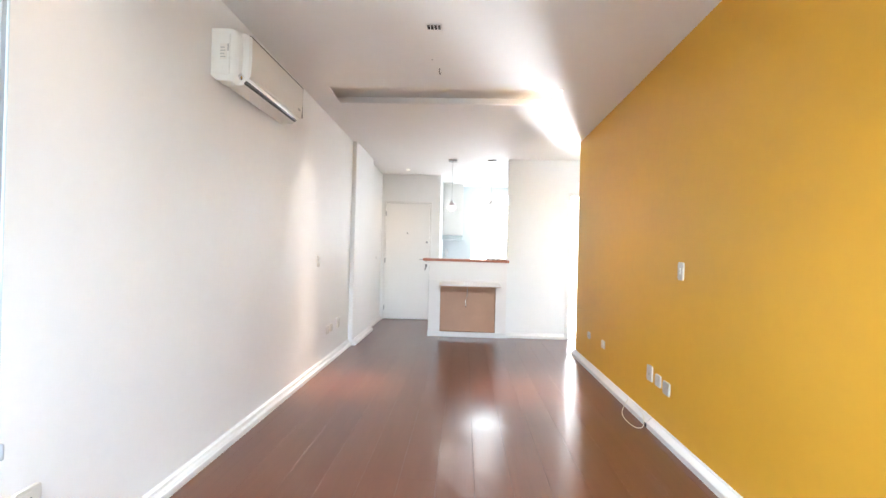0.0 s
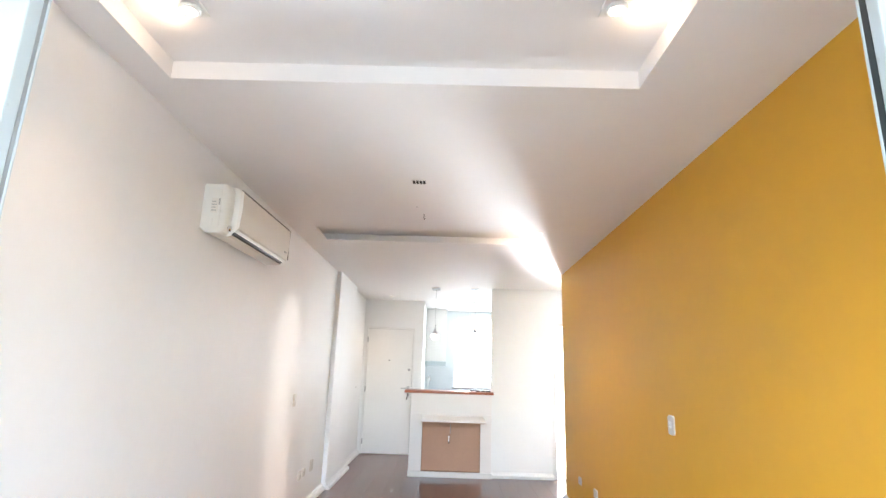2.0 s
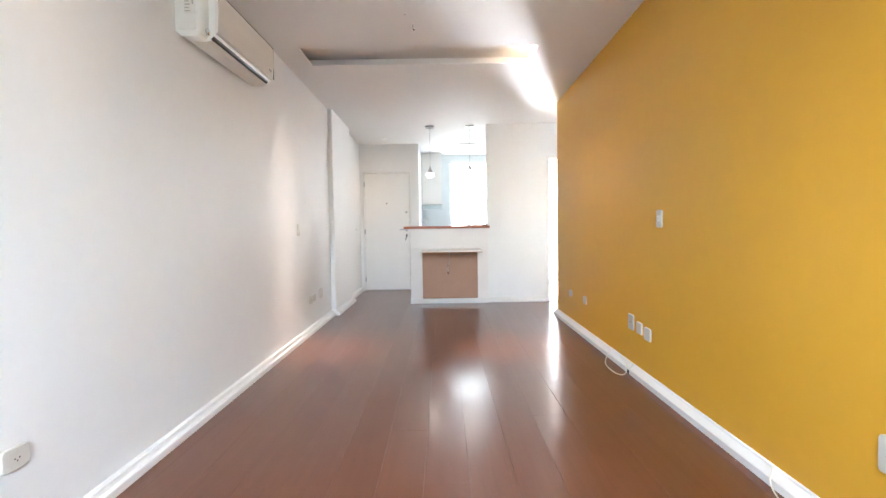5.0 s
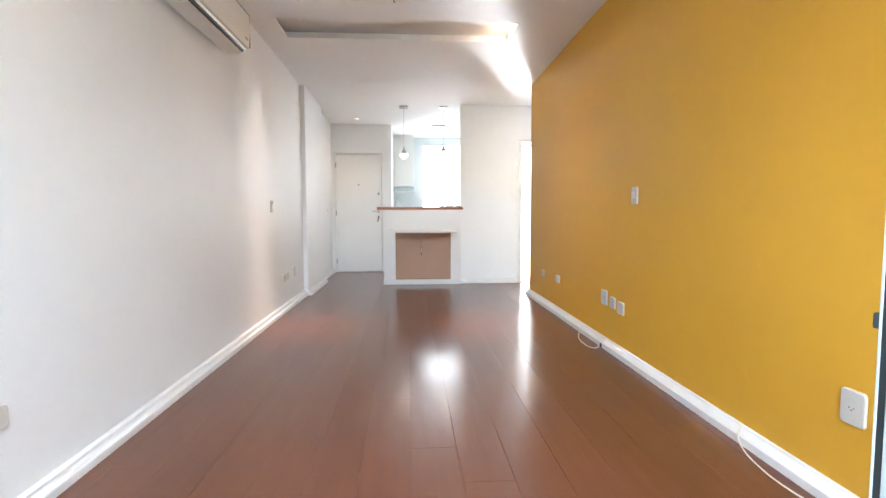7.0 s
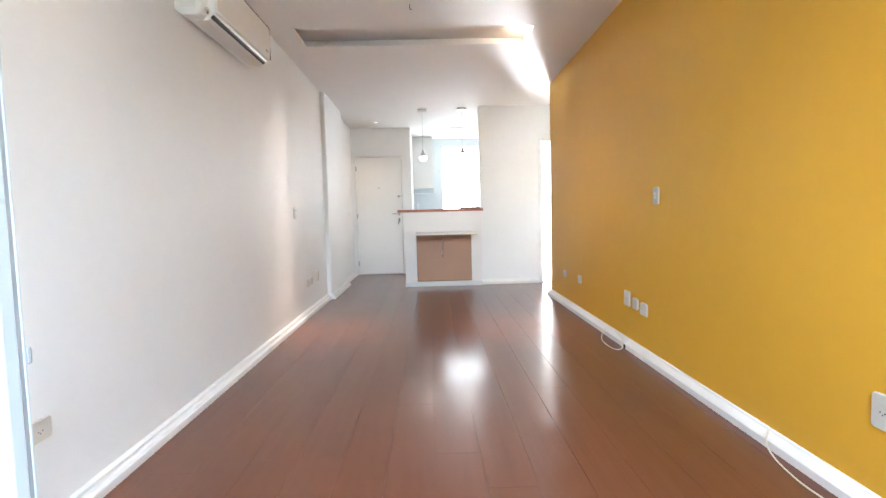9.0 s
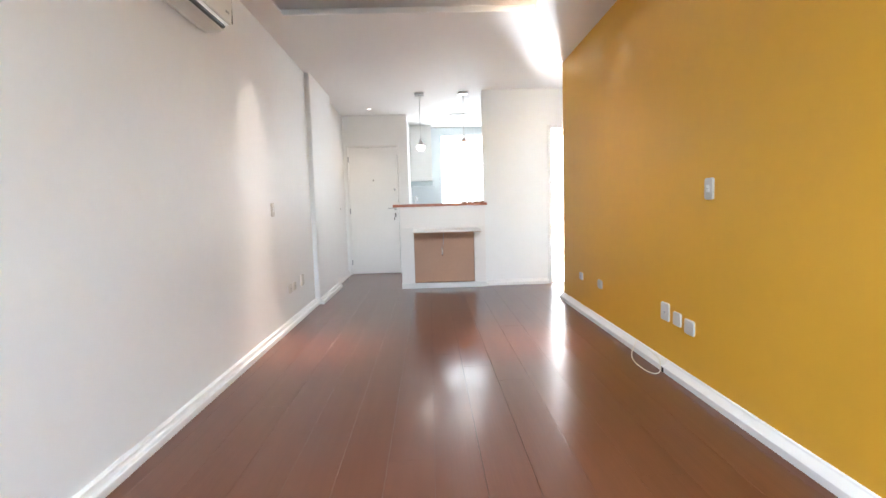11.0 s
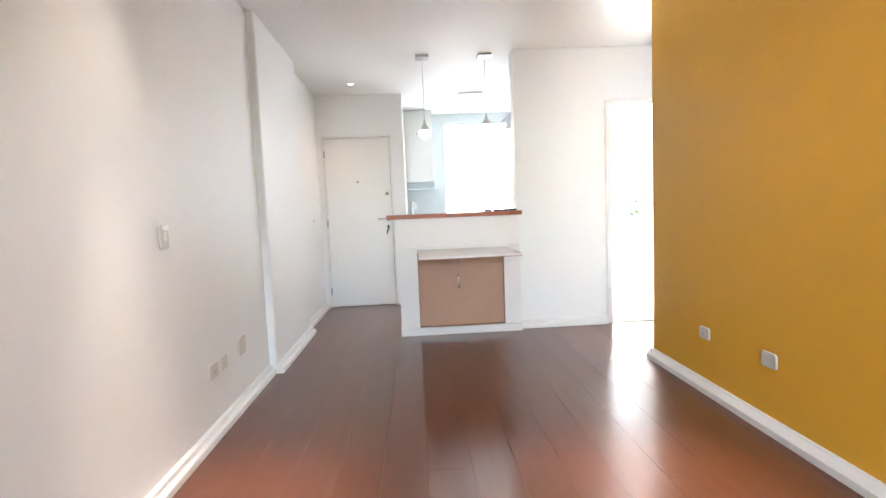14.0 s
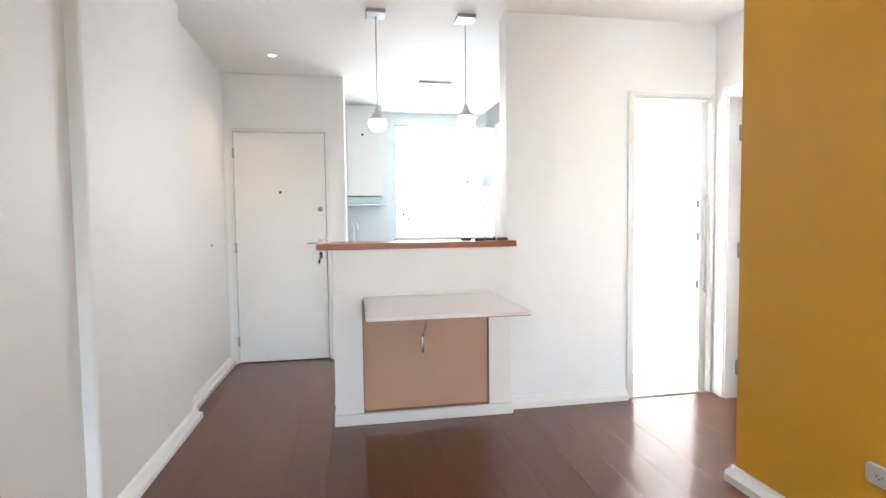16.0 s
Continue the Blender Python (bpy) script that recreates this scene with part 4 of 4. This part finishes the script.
# ---------------------------------------------------------------- kitchen
def cabinet(name, x0, x1, y0, y1, z0, z1, label, mat, doors=2, face="-y", knob=False):
    c = thing(name, ((x0 + x1) / 2, (y0 + y1) / 2, z0), label, "cabinet")
    off = Matrix.Translation((-(x0 + x1) / 2, -(y0 + y1) / 2, -z0))
    part("body", moved(boxes((x0, x1, y0, y1, z0, z1)), off), mat, c)
    for k in range(doors):
        if face == "-y":
            w = (x1 - x0) / doors
            d = part("door", moved(boxes((x0 + k * w + 0.002, x0 + (k + 1) * w - 0.002, y0 - 0.018, y0 - 0.001, z0 + 0.002, z1 - 0.002), bevel=0.0015), off), mat, c)
            hx = x0 + (k + 1) * w - 0.04 if k % 2 == 0 else x0 + k * w + 0.04
            if knob:
                part("knob", moved(lathe([(0.006, 0), (0.006, 0.012), (0.013, 0.018), (0.013, 0.024), (0.006, 0.028)], 14, "y"), off @ Matrix.Translation((0.036, y0 - 0.018 - 0.028, 2.258))), DARK, d, "small dark knob", True)
                continue
            part("handle", moved(tube([(hx, y0 - 0.02, z0 + 0.10), (hx, y0 - 0.04, z0 + 0.105), (hx, y0 - 0.04, z0 + 0.2), (hx, y0 - 0.02, z0 + 0.205)], 0.005), off), STEEL, d)
        else:
            w = (y1 - y0) / doors
            d = part("door", moved(boxes((x0 - 0.018, x0 - 0.001, y0 + k * w + 0.002, y0 + (k + 1) * w - 0.002, z0 + 0.002, z1 - 0.002), bevel=0.0015), off), mat, c)
            hy = y0 + k * w + 0.05
            hz = 1.22 if z1 - z0 > 1.5 else z0 + 0.08
            part("handle", moved(tube(curve([(x0 - 0.018, hy, hz), (x0 - 0.05, hy, hz + 0.02), (x0 - 0.055, hy, hz + 0.08), (x0 - 0.05, hy, hz + 0.14), (x0 - 0.018, hy, hz + 0.16)], 4), 0.007), off), PLASTIC, d, "white bow handle", True)
    return c


cabinet("wall_cabinet", -0.150, 0.252, 10.28, BACK, 1.58, under(10.4) - 0.004, "white kitchen wall cabinet above the worktop", CABINET, 1, knob=True)
cabinet("base_cabinet", -0.150, 0.80, 10.06, BACK - 0.002, 0.0, 0.86, "white base cabinet under the kitchen worktop", CABINET, 2)
cabinet("base_cabinet", 0.802, 1.75, 10.06, BACK - 0.002, 0.0, 0.86, "white base cabinet under the kitchen window", CABINET, 2)
cabinet("tall_cabinet", 1.03, 1.65, FRONT + T + 0.03, 8.30, 0.0, 2.02, "tall pinkish white kitchen cabinet beside the pillar", BEIGE, 1, "-x")
canopy = thing("extractor_canopy", (1.30, 8.62, 2.02), "pale sloping extractor canopy high in the kitchen", "extractor")
part("canopy", prism([(-0.31, 0.03), (0.30, 0.03), (0.30, 0.46), (0.10, 0.46), (-0.31, 0.14)], (0, -0.18), (0, 0.20), (1, 0)), TILE, canopy)
part("rim", boxes((-0.325, 0.31, -0.19, 0.21, 0.0, 0.029), bevel=0.004), TILE, canopy)
part("duct", boxes((0.12, 0.29, -0.08, 0.10, 0.461, under(8.62) - 2.02 - 0.003), bevel=0.004), TILE, canopy)
w = thing("worktop", (0.8, 10.34, 0.862), "grey stone kitchen worktop with upstand", "worktop")
part("slab", moved(boxes((-0.150, 1.775, 10.03, BACK - 0.004, 0.862, 0.90), bevel=0.003), Matrix.Translation((-0.8, -10.34, -0.862))), STONE, w)
hood = thing("range_hood", (0.02, 10.42, 1.50), "pale slim range hood under the wall cabinet", "range hood")
part("body", boxes((-0.168, 0.235, -0.16, 0.19, -0.010, 0.070), bevel=0.006, segments=2), HOOD, hood, "pale blue-grey enamelled body")
part("visor", boxes((-0.168, 0.275, -0.19, -0.162, -0.035, -0.016), bevel=0.004), TILE, hood, "pale slim visor")
part("filter", boxes((-0.15, 0.21, -0.14, 0.17, -0.016, -0.0105)), STEEL, hood, "steel grease filter")


def faucet(at):
    f = thing("faucet", at, "chrome kitchen tap standing on the worktop", "tap")
    part("base", lathe([(0.026, 0), (0.026, 0.01), (0.018, 0.03), (0.014, 0.05)], 20), CHROME, f, smooth=True)
    part("spout", tube(curve([(0, 0, 0.04), (0, 0, 0.30), (0.0, -0.02, 0.37), (0.02, -0.08, 0.39), (0.04, -0.14, 0.36), (0.045, -0.155, 0.30)], 6), 0.010, 10), CHROME, f, smooth=True)
    part("lever", tube([(0.02, 0, 0.05), (0.07, -0.01, 0.08)], 0.006), CHROME, f, smooth=True)


faucet((-0.075, 10.22, 0.900))


def kitchen_window():
    d = thing("window_2", ((W0 + W1) / 2, BACK, WZ0), "white framed kitchen window full of daylight", "window", kind="structure")
    off = Matrix.Translation((-(W0 + W1) / 2, -BACK, -WZ0))
    def put(name, bm, mat, label="", to=None):
        return part(name, moved(bm, off), mat, to or d, label)
    a, b = BACK + 0.03, BACK + 0.08
    put("window_frame", boxes((W0, W0 + 0.018, a, b, WZ0, WZ1), (W1 - 0.018, W1, a, b, WZ0, WZ1), (W0 + 0.018, W1 - 0.018, a, b, WZ0, WZ0 + 0.018), (W0 + 0.018, W1 - 0.018, a, b, WZ1 - 0.018, WZ1)), ALU)
    s = put("sash", boxes((W0 + 0.019, W0 + 0.030, a + 0.004, a + 0.03, WZ0 + 0.019, WZ1 - 0.019), (W1 - 0.030, W1 - 0.019, a + 0.004, a + 0.03, WZ0 + 0.019, WZ1 - 0.019)), ALU)
    pane = put("pane", boxes((W0 + 0.030, W1 - 0.030, a + 0.012, a + 0.017, WZ0 + 0.019, WZ1 - 0.019)), FROSTED, "glass pane frosted to hold back the sun", s)
    for x, z in ((0.52, 1.37), (0.585, 1.305), (1.33, 1.775)):
        put("latch", boxes((x - 0.014, x + 0.014, a - 0.012, a + 0.0115, z - 0.018, z + 0.018), bevel=0.003), DARK, "small dark latch", s)
    put("latch_arm", tube([(1.335, a - 0.008, 1.785), (1.40, a - 0.010, 1.80), (1.46, a - 0.008, 1.805)], 0.006), STEEL, "thin steel latch arm", s)
    put("stay_arm", tube([(1.33, a - 0.006, 2.13), (1.58, a - 0.006, 2.275)], 0.006), STEEL, "slanting steel window stay", s)
    put("window_sill", boxes((W0 - 0.02, W1 + 0.02, BACK - 0.03, BACK, WZ0 - 0.025, WZ0 - 0.002), bevel=0.003), STONE)


kitchen_window()

# hanging bead cord by the window's end
cord = thing("blind_cord", (1.535, BACK - 0.040, 1.10), "dark bead cord hanging in front of the kitchen window", "blind cord")
part("string", tube([(0, 0, -0.02), (0, 0, 0.60)], 0.002, 6), PLASTIC_GREY, cord)
for k in range(12):
    part("bead", moved(lathe([(0.004, -0.021), (0.019, -0.011), (0.019, 0.011), (0.004, 0.021)], 8), Matrix.Translation((0, 0, 0.03 + k * 0.047))), PLASTIC_GREY, cord)
part("cord_weight", lathe([(0.004, -0.02), (0.014, -0.012), (0.012, 0.004), (0.004, 0.012)], 10), PLASTIC_GREY, cord)
part("housing", boxes((-0.055, 0.085, -0.02, 0.036, 0.60, 0.75), bevel=0.012, segments=2), TILE, cord, "pale blue cord housing")


# ---------------------------------------------------------------- bright side room
def side_window():
    d = thing("window_3", (2.65, 10.65, 0.06), "tall white framed window of the side room", "window", kind="structure")
    off = Matrix.Translation((-2.65, -10.65, -0.06))
    a, b = 10.70, 10.75
    part("window_frame", moved(boxes((1.95, 1.99, a, b, 0.06, 2.45), (3.31, 3.35, a, b, 0.06, 2.45), (1.99, 3.31, a, b, 0.06, 0.10), (1.99, 3.31, a, b, 2.41, 2.45), (2.63, 2.67, a, b, 0.10, 2.41)), off), ALU, d)
    for x0, x1 in ((1.99, 2.63), (2.67, 3.31)):
        p = part("pane", moved(boxes((x0, x1, a + 0.02, a + 0.025, 0.10, 2.41)), off), GLASS, d, "clear glass pane")
        p.visible_shadow = False


side_window()


def pot_plant(at):
    p = thing("pot_plant", at, "green leafy plant in a white pot on the side table", "plant")
    part("pot", lathe([(0.050, 0), (0.056, 0.01), (0.070, 0.11), (0.076, 0.112), (0.076, 0.13), (0.066, 0.13), (0.062, 0.11)], 24), POT, p, smooth=True)
    part("soil", lathe([(0.061, 0.104), (0.061, 0.112), (0.02, 0.116)], 20), SOIL, p)
    rnd = random.Random(4)
    leaves, stems = bmesh.new(), bmesh.new()
    for k in range(46):
        a, r, h = rnd.uniform(0, 6.28), rnd.uniform(0.02, 0.16), rnd.uniform(0.16, 0.40)
        tip = Vector((r * math.cos(a), r * math.sin(a), h))
        root = Vector((0.02 * math.cos(a), 0.02 * math.sin(a), 0.11))
        tmp = tube([root, (root + tip) / 2 + Vector((0, 0, 0.02)), tip], 0.0018, 5)
        me = bpy.data.meshes.new("tmp")
        tmp.to_mesh(me), tmp.free()
        stems.from_mesh(me)
        bpy.data.meshes.remove(me)
        m = Matrix.Translation(tip) @ Euler((rnd.uniform(-0.8, 0.8), rnd.uniform(-0.8, 0.8), a)).to_matrix().to_4x4()
        L, W = rnd.uniform(0.05, 0.09), rnd.uniform(0.018, 0.03)
        v = [leaves.verts.new(m @ Vector(c)) for c in ((0, 0, 0), (L * 0.4, W, 0.008), (L, 0, -0.012), (L * 0.4, -W, 0.008), (L * 0.45, 0, -0.004))]
        for i, j in ((0, 1), (1, 2), (2, 3), (3, 0)):
            leaves.faces.new((v[i], v[j], v[4]))
    part("stems", stems, LEAF, p)
    part("leaves", leaves, LEAF, p)


sh = thing("side_table", (2.97, 10.30, 0.0), "low white side table below the bright window", "table")
part("tabletop", boxes((-0.30, 0.30, -0.20, 0.20, 0.80, 0.83), bevel=0.004), PANEL, sh)
for x in (-0.27, 0.27):
    for y in (-0.17, 0.17):
        part("leg", boxes((x - 0.02, x + 0.02, y - 0.02, y + 0.02, -0.002, 0.7995), bevel=0.003), PANEL, sh)
pot_plant((3.19, 10.30, 0.8305))

# ---------------------------------------------------------------- floor boards, last
slab = solid("floor", boxes((-1.36, 1.9, SLIDE - 0.05, 9.6, -0.12, -0.008), (1.9, 2.62, END_R - 0.1, FRONT + 0.09, -0.12, -0.008)), GAP, "dark reddish wooden board floor, polished", "floor")
WIDE, LONG, GAPW = 0.207, 2.18, 0.0007
shapes = {}


def board_mesh(w, length):
    key = (round(w, 3), round(length, 3))
    if key not in shapes:
        bm = bmesh.new()
        c, top_z, low = 0.0004, 0.0, -0.0075
        w2, l2 = w / 2, length / 2
        lo = [bm.verts.new((x, y, low)) for x, y in ((-w2, -l2), (w2, -l2), (w2, l2), (-w2, l2))]
        mi = [bm.verts.new((x, y, -0.0006)) for x, y in ((-w2, -l2), (w2, -l2), (w2, l2), (-w2, l2))]
        up = [bm.verts.new((x, y, top_z)) for x, y in ((-w2 + c, -l2), (w2 - c, -l2), (w2 - c, l2), (-w2 + c, l2))]
        for a, b in ((lo, mi), (mi, up)):
            for k in range(4):
                bm.faces.new((a[k], a[(k + 1) % 4], b[(k + 1) % 4], b[k]))
        bm.faces.new(up)
        shapes[key] = mesh_of("plank", bm, FLOOR)
    return shapes[key]


def lay(x0, x1, y0, y1, shift):
    y = y0 - shift
    while y < y1 - 0.02:
        a, b = max(y, y0), min(y + LONG, y1)
        if b - a > 0.03:
            ob = new("plank", board_mesh(x1 - x0 - GAPW, b - a - GAPW))
            ob.parent = slab
            ob.location = ((x0 + x1) / 2, (a + b) / 2, 0)
        y += LONG


rnd = random.Random(11)
x = 0.172 - 7 * WIDE
while x < 2.60:
    a, b = max(x, -1.345), min(x + WIDE, 2.61)
    shift = round(rnd.uniform(0.05, 2.0), 1)
    if a < 1.9:
        lay(a, min(b, 1.9), SLIDE - 0.03, 9.58 if b < -0.2 else 8.0 if b < 0.95 else FRONT + 0.09, shift)
    if b > 1.9:
        lay(max(a, 1.9), b, END_R - 0.08, FRONT + 0.09, shift)
    x += WIDE
